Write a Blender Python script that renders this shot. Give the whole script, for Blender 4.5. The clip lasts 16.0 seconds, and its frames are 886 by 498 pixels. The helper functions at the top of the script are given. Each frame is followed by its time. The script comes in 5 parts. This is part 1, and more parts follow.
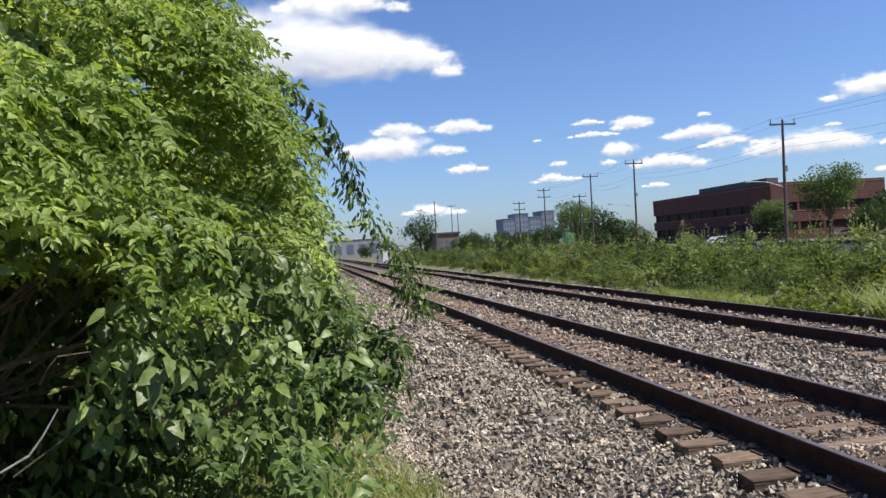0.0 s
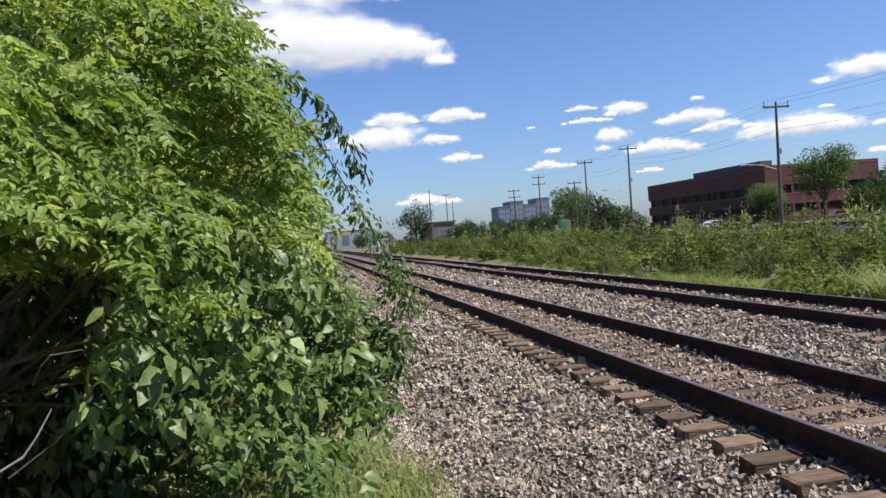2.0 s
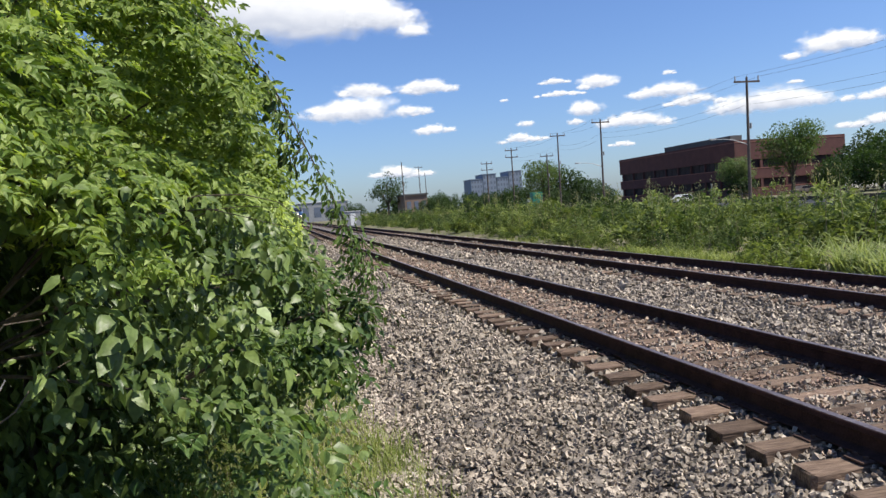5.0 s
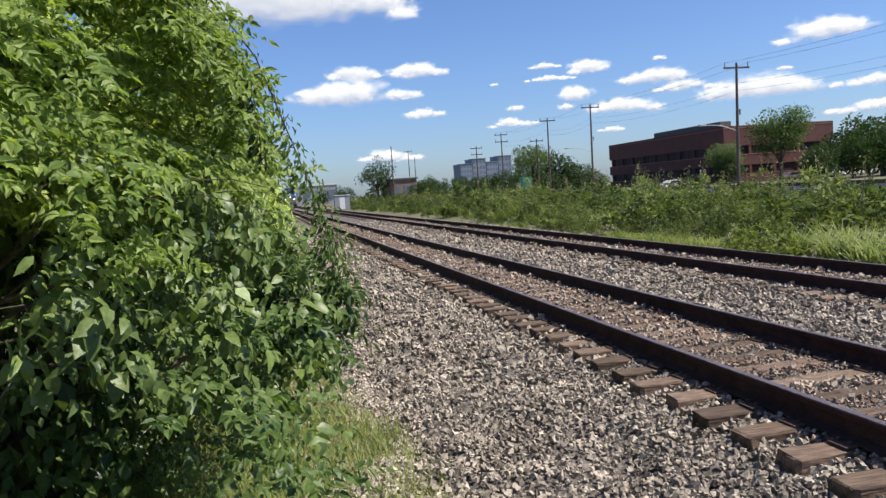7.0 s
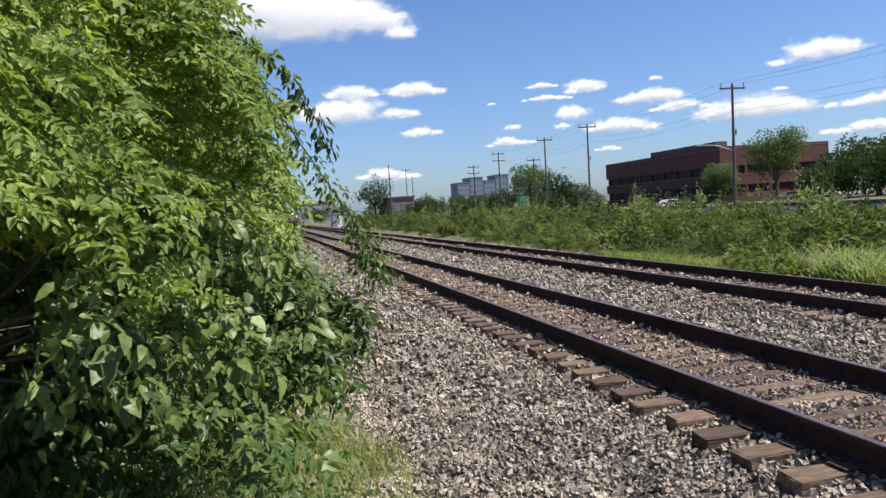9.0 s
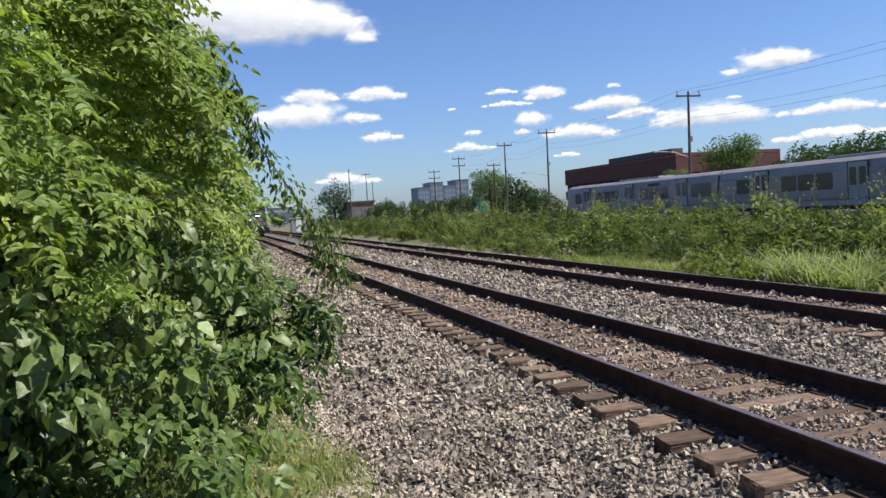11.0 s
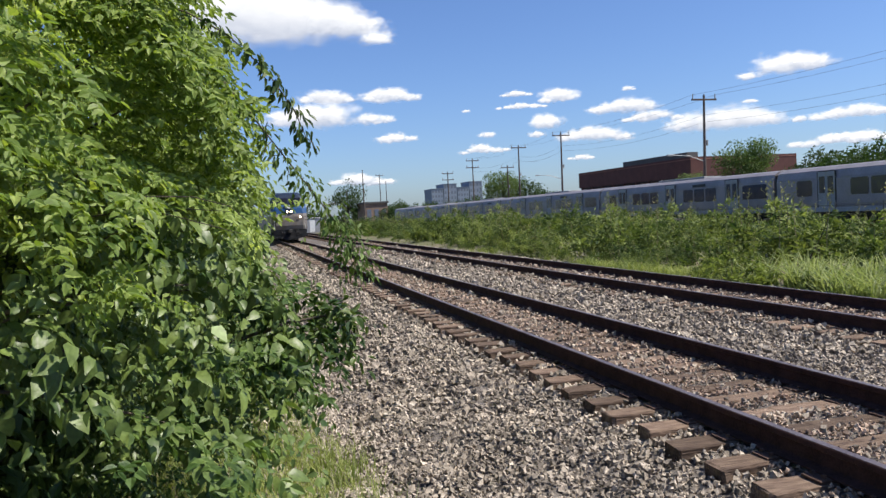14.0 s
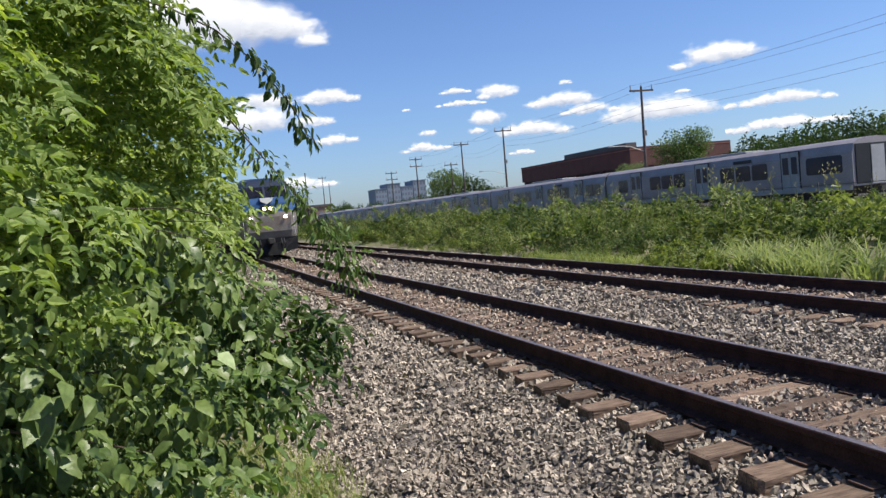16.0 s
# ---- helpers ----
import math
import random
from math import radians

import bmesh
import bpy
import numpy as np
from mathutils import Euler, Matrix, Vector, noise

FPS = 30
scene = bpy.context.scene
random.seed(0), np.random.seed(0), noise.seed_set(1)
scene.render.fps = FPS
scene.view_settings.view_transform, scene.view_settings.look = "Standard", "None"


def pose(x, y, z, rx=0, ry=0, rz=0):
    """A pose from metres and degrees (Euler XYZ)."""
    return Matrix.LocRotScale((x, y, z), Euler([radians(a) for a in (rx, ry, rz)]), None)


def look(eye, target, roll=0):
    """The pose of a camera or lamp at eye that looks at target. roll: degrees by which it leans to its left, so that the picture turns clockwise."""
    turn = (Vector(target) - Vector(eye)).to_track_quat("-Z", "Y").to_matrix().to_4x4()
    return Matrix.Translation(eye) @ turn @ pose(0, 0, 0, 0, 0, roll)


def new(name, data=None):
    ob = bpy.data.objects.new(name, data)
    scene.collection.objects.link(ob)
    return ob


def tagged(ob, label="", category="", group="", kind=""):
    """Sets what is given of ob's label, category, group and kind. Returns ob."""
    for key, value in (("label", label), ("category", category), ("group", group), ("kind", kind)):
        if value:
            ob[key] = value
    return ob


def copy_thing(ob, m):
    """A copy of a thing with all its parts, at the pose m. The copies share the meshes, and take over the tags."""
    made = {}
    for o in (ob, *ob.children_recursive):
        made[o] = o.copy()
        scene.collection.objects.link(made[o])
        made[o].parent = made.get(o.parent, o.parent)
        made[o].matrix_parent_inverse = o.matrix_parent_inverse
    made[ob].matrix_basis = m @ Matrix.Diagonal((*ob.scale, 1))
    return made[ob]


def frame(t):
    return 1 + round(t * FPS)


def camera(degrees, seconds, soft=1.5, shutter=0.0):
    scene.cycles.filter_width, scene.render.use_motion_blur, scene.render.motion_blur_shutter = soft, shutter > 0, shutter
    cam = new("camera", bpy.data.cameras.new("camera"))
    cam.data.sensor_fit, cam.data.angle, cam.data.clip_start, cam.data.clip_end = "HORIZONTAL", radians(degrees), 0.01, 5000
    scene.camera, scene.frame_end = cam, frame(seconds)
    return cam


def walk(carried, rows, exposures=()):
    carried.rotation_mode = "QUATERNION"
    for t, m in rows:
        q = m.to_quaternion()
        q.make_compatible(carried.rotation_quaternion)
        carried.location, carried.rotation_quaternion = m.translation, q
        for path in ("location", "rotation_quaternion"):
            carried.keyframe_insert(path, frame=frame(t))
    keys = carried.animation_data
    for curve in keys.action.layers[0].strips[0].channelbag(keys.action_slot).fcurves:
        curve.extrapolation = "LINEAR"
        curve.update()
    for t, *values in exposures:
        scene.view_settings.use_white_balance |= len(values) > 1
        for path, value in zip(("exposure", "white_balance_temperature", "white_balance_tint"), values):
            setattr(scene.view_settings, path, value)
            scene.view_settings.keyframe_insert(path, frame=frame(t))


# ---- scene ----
cam = camera(59.7, 16.0, soft=1.45)
PATH = [
    (0, (-0.023, 0.223, 1.671), (0.312, 2.195, 1.669), -3.4),
    (0.5, (-0.035, 0.221, 1.672), (0.303, 2.193, 1.662), -3.7),
    (1, (-0.028, 0.232, 1.674), (0.319, 2.202, 1.668), -3.7),
    (1.5, (-0.029, 0.253, 1.667), (0.32, 2.223, 1.65), -4.0),
    (2, (-0.024, 0.266, 1.671), (0.32, 2.236, 1.64), -4.5),
    (2.5, (-0.019, 0.278, 1.666), (0.322, 2.248, 1.606), -4.5),
    (3, (-0.021, 0.265, 1.67), (0.325, 2.234, 1.596), -4.6),
    (3.5, (-0.027, 0.267, 1.669), (0.335, 2.232, 1.587), -4.6),
    (4, (-0.011, 0.312, 1.654), (0.371, 2.273, 1.566), -4.3),
    (6.5, (-0.011, 0.31, 1.662), (0.418, 2.258, 1.519), -4.2),
    (7, (-0.008, 0.318, 1.662), (0.424, 2.265, 1.513), -3.9),
    (7.5, (-0.022, 0.316, 1.661), (0.398, 2.266, 1.518), -3.7),
    (8, (-0.036, 0.289, 1.672), (0.364, 2.245, 1.564), -3.9),
    (8.5, (-0.05, 0.27, 1.681), (0.362, 2.224, 1.582), -3.8),
    (9, (-0.029, 0.307, 1.674), (0.414, 2.254, 1.572), -3.7),
    (11.5, (0.019, 0.462, 1.646), (0.569, 2.383, 1.557), -3.5),
    (12, (0.041, 0.477, 1.642), (0.585, 2.4, 1.566), -3.6),
    (12.5, (0.017, 0.45, 1.652), (0.543, 2.378, 1.572), -3.4),
    (13, (0.028, 0.467, 1.64), (0.539, 2.398, 1.549), -2.9),
    (13.5, (0.025, 0.468, 1.638), (0.529, 2.402, 1.546), -2.7),
    (14, (0.014, 0.447, 1.654), (0.526, 2.379, 1.564), -2.9),
    (14.5, (0.015, 0.479, 1.643), (0.532, 2.408, 1.543), -2.8),
    (15, (-0.019, 0.503, 1.65), (0.519, 2.427, 1.557), -2.9),
    (15.5, (-0.042, 0.568, 1.648), (0.54, 2.48, 1.576), -3.6),
    (16, (-0.12, 0.651, 1.672), (0.524, 2.542, 1.569), -5.4),
]
walk(cam, [(t, look(eye, target, roll)) for t, eye, target, roll in PATH])

# ---- light ----
SUN_AZ, SUN_EL = 113.0, 53.0   # compass from +y clockwise, height in degrees
world = bpy.data.worlds.new("sky")
scene.world = world
world.use_nodes = True
wt = world.node_tree
sky = wt.nodes.new("ShaderNodeTexSky")
sky.sky_type, sky.sun_disc = "NISHITA", False
sky.sun_elevation, sky.sun_rotation = radians(SUN_EL), radians(SUN_AZ)
sky.air_density, sky.dust_density, sky.ozone_density = 1.0, 0.75, 3.0
blue = wt.nodes.new("ShaderNodeMix")
blue.data_type, blue.blend_type = "RGBA", "MULTIPLY"
blue.inputs["Factor"].default_value = 1.0
blue.inputs["B"].default_value = (0.80, 0.96, 1.29, 1)
wt.links.new(sky.outputs[0], blue.inputs["A"])
wt.links.new(blue.outputs["Result"], wt.nodes["Background"].inputs[0])
wt.nodes["Background"].inputs[1].default_value = 0.081
sun = new("sun", bpy.data.lights.new("sun", "SUN"))
sun.data.energy, sun.data.angle, sun.data.color = 5.0, radians(0.55), (1.0, 0.94, 0.84)
sd = Vector((math.sin(radians(SUN_AZ)) * math.cos(radians(SUN_EL)), math.cos(radians(SUN_AZ)) * math.cos(radians(SUN_EL)), math.sin(radians(SUN_EL))))
sun.matrix_world = look(sd * 60, (0, 0, 0))
scene.view_settings.exposure = 0.52

R = random.Random(11)
NR = np.random.RandomState(7)


# ---- materials ----
def mat(name, base, rough=0.8, metal=0.0, var=None, scale=6.0, fine=60.0, bump=0.2, dist=0.01, island=0.0, obj_rand=0.0, spec=0.4, coords="Object", stretch=None):
    """Principled material: base colour mixed with a second one by two scales of noise, fine relief."""
    m = bpy.data.materials.new(name)
    m.use_nodes = True
    nt = m.node_tree
    N, L = nt.nodes, nt.links
    b = N["Principled BSDF"]
    b.inputs["Roughness"].default_value, b.inputs["Metallic"].default_value = rough, metal
    b.inputs["Specular IOR Level"].default_value = spec
    tc = N.new("ShaderNodeTexCoord")
    n1, n2 = N.new("ShaderNodeTexNoise"), N.new("ShaderNodeTexNoise")
    for n, s in ((n1, scale), (n2, fine)):
        n.inputs["Scale"].default_value, n.inputs["Detail"].default_value = s, 5.0
        L.new(tc.outputs[coords], n.inputs["Vector"])
    if stretch:
        mp = N.new("ShaderNodeMapping"); mp.inputs["Scale"].default_value = stretch
        L.new(tc.outputs[coords], mp.inputs["Vector"])
        L.new(mp.outputs[0], n1.inputs["Vector"]); L.new(mp.outputs[0], n2.inputs["Vector"])
    add = N.new("ShaderNodeMath"); add.operation = "ADD"
    L.new(n1.outputs[0], add.inputs[0]); L.new(n2.outputs[0], add.inputs[1])
    ramp = N.new("ShaderNodeMapRange")
    ramp.inputs["From Min"].default_value, ramp.inputs["From Max"].default_value = 0.75, 1.25
    L.new(add.outputs[0], ramp.inputs["Value"])
    mix = N.new("ShaderNodeMix"); mix.data_type = "RGBA"
    v = var or tuple(c * 0.6 for c in base)
    mix.inputs["A"].default_value, mix.inputs["B"].default_value = (*base, 1), (*v, 1)
    L.new(ramp.outputs[0], mix.inputs["Factor"])
    out = mix.outputs["Result"]
    if island or obj_rand:
        hsv = N.new("ShaderNodeHueSaturation")
        src = N.new("ShaderNodeNewGeometry").outputs["Random Per Island"] if island else N.new("ShaderNodeObjectInfo").outputs["Random"]
        mr = N.new("ShaderNodeMapRange")
        a = island or obj_rand
        mr.inputs["To Min"].default_value, mr.inputs["To Max"].default_value = 1 - a, 1 + a
        L.new(src, mr.inputs["Value"]); L.new(mr.outputs[0], hsv.inputs["Value"])
        L.new(out, hsv.inputs["Color"])
        out = hsv.outputs[0]
    L.new(out, b.inputs["Base Color"])
    if bump:
        bp = N.new("ShaderNodeBump")
        bp.inputs["Strength"].default_value, bp.inputs["Distance"].default_value = bump, dist
        L.new(n2.outputs[0], bp.inputs["Height"]); L.new(bp.outputs[0], b.inputs["Normal"])
    return m


def leaf_mat(name, dark, light, through_col, gloss=0.45, share=0.4):
    """Foliage: colour by leaf, thin translucent sheet."""
    m = bpy.data.materials.new(name)
    m.use_nodes = True
    nt = m.node_tree
    N, L = nt.nodes, nt.links
    b = N["Principled BSDF"]
    b.inputs["Roughness"].default_value = gloss
    b.inputs["Specular IOR Level"].default_value = 0.32
    geo = N.new("ShaderNodeNewGeometry")
    tc = N.new("ShaderNodeTexCoord")
    nz = N.new("ShaderNodeTexNoise")
    nz.inputs["Scale"].default_value, nz.inputs["Detail"].default_value = 1.1, 3.0
    L.new(tc.outputs["Object"], nz.inputs["Vector"])
    ad = N.new("ShaderNodeMath"); ad.operation = "MULTIPLY_ADD"
    L.new(geo.outputs["Random Per Island"], ad.inputs[0]); ad.inputs[1].default_value = 0.75
    sub = N.new("ShaderNodeMath"); sub.operation = "MULTIPLY_ADD"
    L.new(nz.outputs[0], sub.inputs[0]); sub.inputs[1].default_value, sub.inputs[2].default_value = 1.6, -0.68
    oi = N.new("ShaderNodeObjectInfo")
    per = N.new("ShaderNodeMath"); per.operation = "MULTIPLY_ADD"
    L.new(oi.outputs["Random"], per.inputs[0]); per.inputs[1].default_value = 0.6
    L.new(sub.outputs[0], per.inputs[2])
    off = N.new("ShaderNodeMath"); off.operation = "SUBTRACT"; off.inputs[1].default_value = 0.3
    L.new(per.outputs[0], off.inputs[0]); L.new(off.outputs[0], ad.inputs[2])
    mix = N.new("ShaderNodeMix"); mix.data_type = "RGBA"; mix.clamp_factor = True
    mix.inputs["A"].default_value, mix.inputs["B"].default_value = (*dark, 1), (*light, 1)
    L.new(ad.outputs[0], mix.inputs["Factor"])
    spots = N.new("ShaderNodeTexNoise")
    spots.inputs["Scale"].default_value, spots.inputs["Detail"].default_value = 70.0, 4.0
    L.new(tc.outputs["Object"], spots.inputs["Vector"])
    sv = N.new("ShaderNodeMapRange")
    sv.inputs["From Min"].default_value, sv.inputs["From Max"].default_value = 0.3, 0.7
    sv.inputs["To Min"].default_value, sv.inputs["To Max"].default_value = 0.72, 1.25
    L.new(spots.outputs[0], sv.inputs["Value"])
    tone = N.new("ShaderNodeHueSaturation")
    L.new(sv.outputs[0], tone.inputs["Value"]); L.new(mix.outputs["Result"], tone.inputs["Color"])
    L.new(tone.outputs[0], b.inputs["Base Color"])
    rr = N.new("ShaderNodeMapRange")
    rr.inputs["To Min"].default_value, rr.inputs["To Max"].default_value = gloss - 0.1, gloss + 0.2
    L.new(spots.outputs[0], rr.inputs["Value"]); L.new(rr.outputs[0], b.inputs["Roughness"])
    bp = N.new("ShaderNodeBump")
    bp.inputs["Strength"].default_value, bp.inputs["Distance"].default_value = 0.35, 0.004
    L.new(spots.outputs[0], bp.inputs["Height"]); L.new(bp.outputs[0], b.inputs["Normal"])
    tr = N.new("ShaderNodeBsdfTranslucent")
    mx = N.new("ShaderNodeMix"); mx.data_type = "RGBA"; mx.blend_type = "MULTIPLY"
    mx.inputs["Factor"].default_value = 1.0
    L.new(mix.outputs["Result"], mx.inputs["A"]); mx.inputs["B"].default_value = (*through_col, 1)
    L.new(mx.outputs["Result"], tr.inputs["Color"])
    ms = N.new("ShaderNodeMixShader"); ms.inputs[0].default_value = share
    L.new(b.outputs[0], ms.inputs[1]); L.new(tr.outputs[0], ms.inputs[2])
    L.new(ms.outputs[0], N["Material Output"].inputs[0])
    return m


def glow(name, col, strength):
    m = bpy.data.materials.new(name)
    m.use_nodes = True
    b = m.node_tree.nodes["Principled BSDF"]
    b.inputs["Base Color"].default_value = (*col, 1)
    b.inputs["Emission Color"].default_value = (*col, 1)
    b.inputs["Emission Strength"].default_value = strength
    return m


M_STONE = mat("ballast_stone", (0.42, 0.355, 0.28), 0.9, var=(0.155, 0.127, 0.10), scale=3, fine=45, bump=0.3, dist=0.006, island=0.5)
M_STONE_C = mat("path_gravel", (0.47, 0.40, 0.325), 0.9, var=(0.26, 0.215, 0.17), scale=3, fine=45, bump=0.3, dist=0.004, island=0.45)
M_STONE_B = mat("ballast_stone_rusty", (0.42, 0.33, 0.25), 0.85, var=(0.22, 0.14, 0.10), scale=3, fine=45, bump=0.3, dist=0.006, island=0.5)
# bed darker than the stones: shade of the gaps put into its colour
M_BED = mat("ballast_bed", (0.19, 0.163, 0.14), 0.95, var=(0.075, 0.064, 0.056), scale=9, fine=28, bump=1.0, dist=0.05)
M_GROUND = mat("soil_and_turf", (0.10, 0.11, 0.045), 0.95, var=(0.17, 0.14, 0.08), scale=0.25, fine=7, bump=0.6, dist=0.05)
M_TIE = mat("weathered_tie", (0.225, 0.16, 0.115), 0.9, var=(0.085, 0.056, 0.042), scale=5, fine=22, bump=1.0, dist=0.02, obj_rand=0.35, stretch=(0.35, 3.0, 2.0), spec=0.2)
M_RAIL = mat("rusty_rail", (0.066, 0.034, 0.030), 0.9, var=(0.03, 0.017, 0.016), scale=7, fine=60, bump=0.2, dist=0.003, spec=0.12)
M_RAILTOP = mat("worn_rail_head", (0.22, 0.19, 0.19), 0.5, 0.6, var=(0.11, 0.08, 0.08), scale=3, fine=30, bump=0.05)
M_PLATE = mat("rusty_plate", (0.11, 0.06, 0.04), 0.85, var=(0.05, 0.03, 0.025), scale=20, fine=90)
# tree leaf: its own green, brightened further for sun on the upper growth
M_LEAF = leaf_mat("tree_leaf_sun_toned", (0.155, 0.228, 0.052), (0.53, 0.61, 0.19), (1.35, 1.35, 0.5), 0.45, 0.48)
# darker copy of the tree leaf, with shade put into its colour
M_LEAF4 = leaf_mat("tree_leaf_shade_toned", (0.09, 0.14, 0.03), (0.32, 0.40, 0.11), (1.3, 1.35, 0.5), 0.45, 0.4)
# highlight on one leaf, put into a paler colour
M_PALE = leaf_mat("leaf_highlight", (0.25, 0.33, 0.13), (0.34, 0.42, 0.19), (1.1, 1.2, 0.7), 0.5, 0.3)
M_LEAF3 = leaf_mat("young_shrub_leaf", (0.05, 0.095, 0.022), (0.17, 0.24, 0.06), (1.2, 1.3, 0.6), 0.42, 0.3)
# shrub leaf: its own green, darkened further for shade low in the growth
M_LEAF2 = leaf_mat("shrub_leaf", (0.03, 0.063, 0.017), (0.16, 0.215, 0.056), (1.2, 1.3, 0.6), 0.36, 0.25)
M_WEED = leaf_mat("weed_leaf", (0.05, 0.082, 0.02), (0.26, 0.305, 0.085), (1.2, 1.25, 0.7), 0.6)
M_WEED2 = leaf_mat("weed_leaf_dark", (0.035, 0.065, 0.018), (0.13, 0.17, 0.045), (1.2, 1.25, 0.7), 0.6)
M_STICK = mat("bleached_stick", (0.5, 0.46, 0.42), 0.9, scale=20, fine=80)
M_TREE = leaf_mat("tree_leaf", (0.02, 0.042, 0.015), (0.055, 0.09, 0.028), (1.3, 1.4, 0.6), 0.6)
M_TREE2 = leaf_mat("young_tree_leaf", (0.05, 0.09, 0.028), (0.15, 0.20, 0.065), (1.2, 1.3, 0.6), 0.6)
M_REED = leaf_mat("reed_blade", (0.08, 0.13, 0.03), (0.38, 0.41, 0.17), (1.1, 1.2, 0.7), 0.6)
M_SHOP = mat("brown_render", (0.27, 0.19, 0.14), 0.9, var=(0.18, 0.12, 0.09), scale=0.5, fine=6)
M_OFFGLASS = mat("office_glazing", (0.045, 0.028, 0.028), 0.55, spec=0.15, scale=0.4, bump=0)
M_FENCE = mat("dull_fence", (0.12, 0.12, 0.12), 0.7, 0.3, scale=4, fine=30)
M_STALK = mat("dry_stalk", (0.26, 0.24, 0.12), 0.9, scale=8, fine=40)
M_SEED = leaf_mat("seed_head", (0.15, 0.16, 0.06), (0.34, 0.32, 0.17), (1.0, 1.0, 0.8), 0.7)
M_GRASS = leaf_mat("grass_blade", (0.11, 0.16, 0.04), (0.32, 0.345, 0.11), (1.2, 1.3, 0.6), 0.6)
M_BARK = mat("bark", (0.12, 0.095, 0.07), 0.95, var=(0.05, 0.04, 0.03), scale=5, fine=40, bump=0.7, dist=0.01)
M_POLE = mat("pole_wood", (0.13, 0.10, 0.085), 0.95, var=(0.06, 0.05, 0.045), scale=2, fine=25, bump=0.4)
M_WIRE = mat("wire", (0.04, 0.04, 0.045), 0.6, bump=0)
M_BRICK = mat("red_brick", (0.125, 0.052, 0.044), 0.9, var=(0.085, 0.036, 0.033), scale=0.6, fine=9, bump=0.3, dist=0.01)
M_BAND = mat("brick_band", (0.27, 0.12, 0.09), 0.9, var=(0.20, 0.09, 0.07), scale=0.6, fine=9, bump=0.2)
M_GLASSD = mat("dark_glazing", (0.02, 0.02, 0.034), 0.15, 0.0, var=(0.035, 0.034, 0.045), scale=0.4, bump=0, spec=0.5)
M_ROOF = mat("roof_felt", (0.12, 0.115, 0.11), 0.9, scale=0.5, fine=6)
M_STEEL = mat("brushed_steel", (0.31, 0.28, 0.285), 0.5, 0.2, var=(0.22, 0.20, 0.205), scale=0.9, fine=14, bump=0.03)
M_UNDER = mat("dark_underframe", (0.05, 0.047, 0.045), 0.85, scale=3, fine=30)
M_BLACK = mat("black_paint", (0.015, 0.015, 0.017), 0.5, scale=4, fine=40, bump=0.02)
M_BLUE = mat("blue_paint", (0.022, 0.075, 0.18), 0.35, 0.1, var=(0.018, 0.055, 0.14), scale=1.2, fine=15, bump=0.02)
M_DBLUE = mat("dark_blue_roof", (0.012, 0.024, 0.055), 0.4, var=(0.012, 0.018, 0.032), scale=1.2, fine=15, bump=0.02)
M_SILVER = mat("silver_paint", (0.22, 0.205, 0.19), 0.5, 0.1, var=(0.12, 0.09, 0.07), scale=1.3, fine=20, bump=0.03)
M_WHITE = mat("white_paint", (0.75, 0.75, 0.73), 0.5, var=(0.62, 0.62, 0.60), scale=2, fine=20, bump=0.02)
M_GREY = mat("grey_metal", (0.34, 0.35, 0.36), 0.6, 0.2, var=(0.26, 0.26, 0.26), scale=1.5, fine=20, bump=0.05)
M_CONC = mat("concrete", (0.36, 0.34, 0.31), 0.9, var=(0.25, 0.235, 0.21), scale=0.8, fine=14, bump=0.3)
# distance haze put into the blue-grey of far panes and walls
M_FARWIN = mat("hazy_far_window", (0.15, 0.18, 0.235), 0.6, scale=0.3, fine=3, bump=0)
M_FARWALL = mat("hazy_far_wall", (0.20, 0.24, 0.30), 0.9, var=(0.175, 0.21, 0.27), scale=0.1, fine=2, bump=0)
M_GREEN = mat("green_sheet", (0.03, 0.22, 0.14), 0.6, scale=1, fine=10, bump=0.02)
M_TYRE = mat("rubber", (0.02, 0.02, 0.02), 0.85, scale=20, fine=90)
M_LAMP = glow("lamp_glow", (1.0, 0.78, 0.55), 6.0)
M_DLAMP = glow("ditch_glow", (1.0, 0.88, 0.74), 6.0)


# ---- mesh helpers ----
def part(name, bm, material, parent=None, label=""):
    me = bpy.data.meshes.new(name)
    bm.to_mesh(me)
    bm.free()
    me.materials.append(material)
    ob = new(name, me)
    ob.parent = parent
    return tagged(ob, label)


def npart(name, verts, faces, material, parent=None, smooth=False):
    """A mesh object from arrays; faces is an (n, k) array."""
    me = bpy.data.meshes.new(name)
    n, k = faces.shape
    me.vertices.add(len(verts)); me.vertices.foreach_set("co", np.ascontiguousarray(verts, dtype=np.float32).ravel())
    me.loops.add(n * k); me.loops.foreach_set("vertex_index", np.ascontiguousarray(faces, dtype=np.int32).ravel())
    me.polygons.add(n); me.polygons.foreach_set("loop_start", np.arange(0, n * k, k, dtype=np.int32))
    me.polygons.foreach_set("use_smooth", np.full(n, smooth, dtype=bool))
    me.update(calc_edges=True)
    me.materials.append(material)
    ob = new(name, me)
    ob.parent = parent
    return ob


def empty(name, at=(0, 0, 0), label="", category="", group="", kind=""):
    ob = new(name)
    ob.location = at
    return tagged(ob, label, category, group, kind)


def box(bm, x0, x1, y0, y1, z0, z1, bevel=0.0):
    r = bmesh.ops.create_cube(bm, size=1.0, matrix=Matrix.LocRotScale(((x0 + x1) / 2, (y0 + y1) / 2, (z0 + z1) / 2), None, (abs(x1 - x0), abs(y1 - y0), abs(z1 - z0))))
    if bevel:
        es = list({e for v in r["verts"] for e in v.link_edges})
        bmesh.ops.bevel(bm, geom=es, offset=bevel, segments=2, affect="EDGES", profile=0.6)
    return bm


def nbox(*a, bevel=0.0):
    return box(bmesh.new(), *a, bevel=bevel)


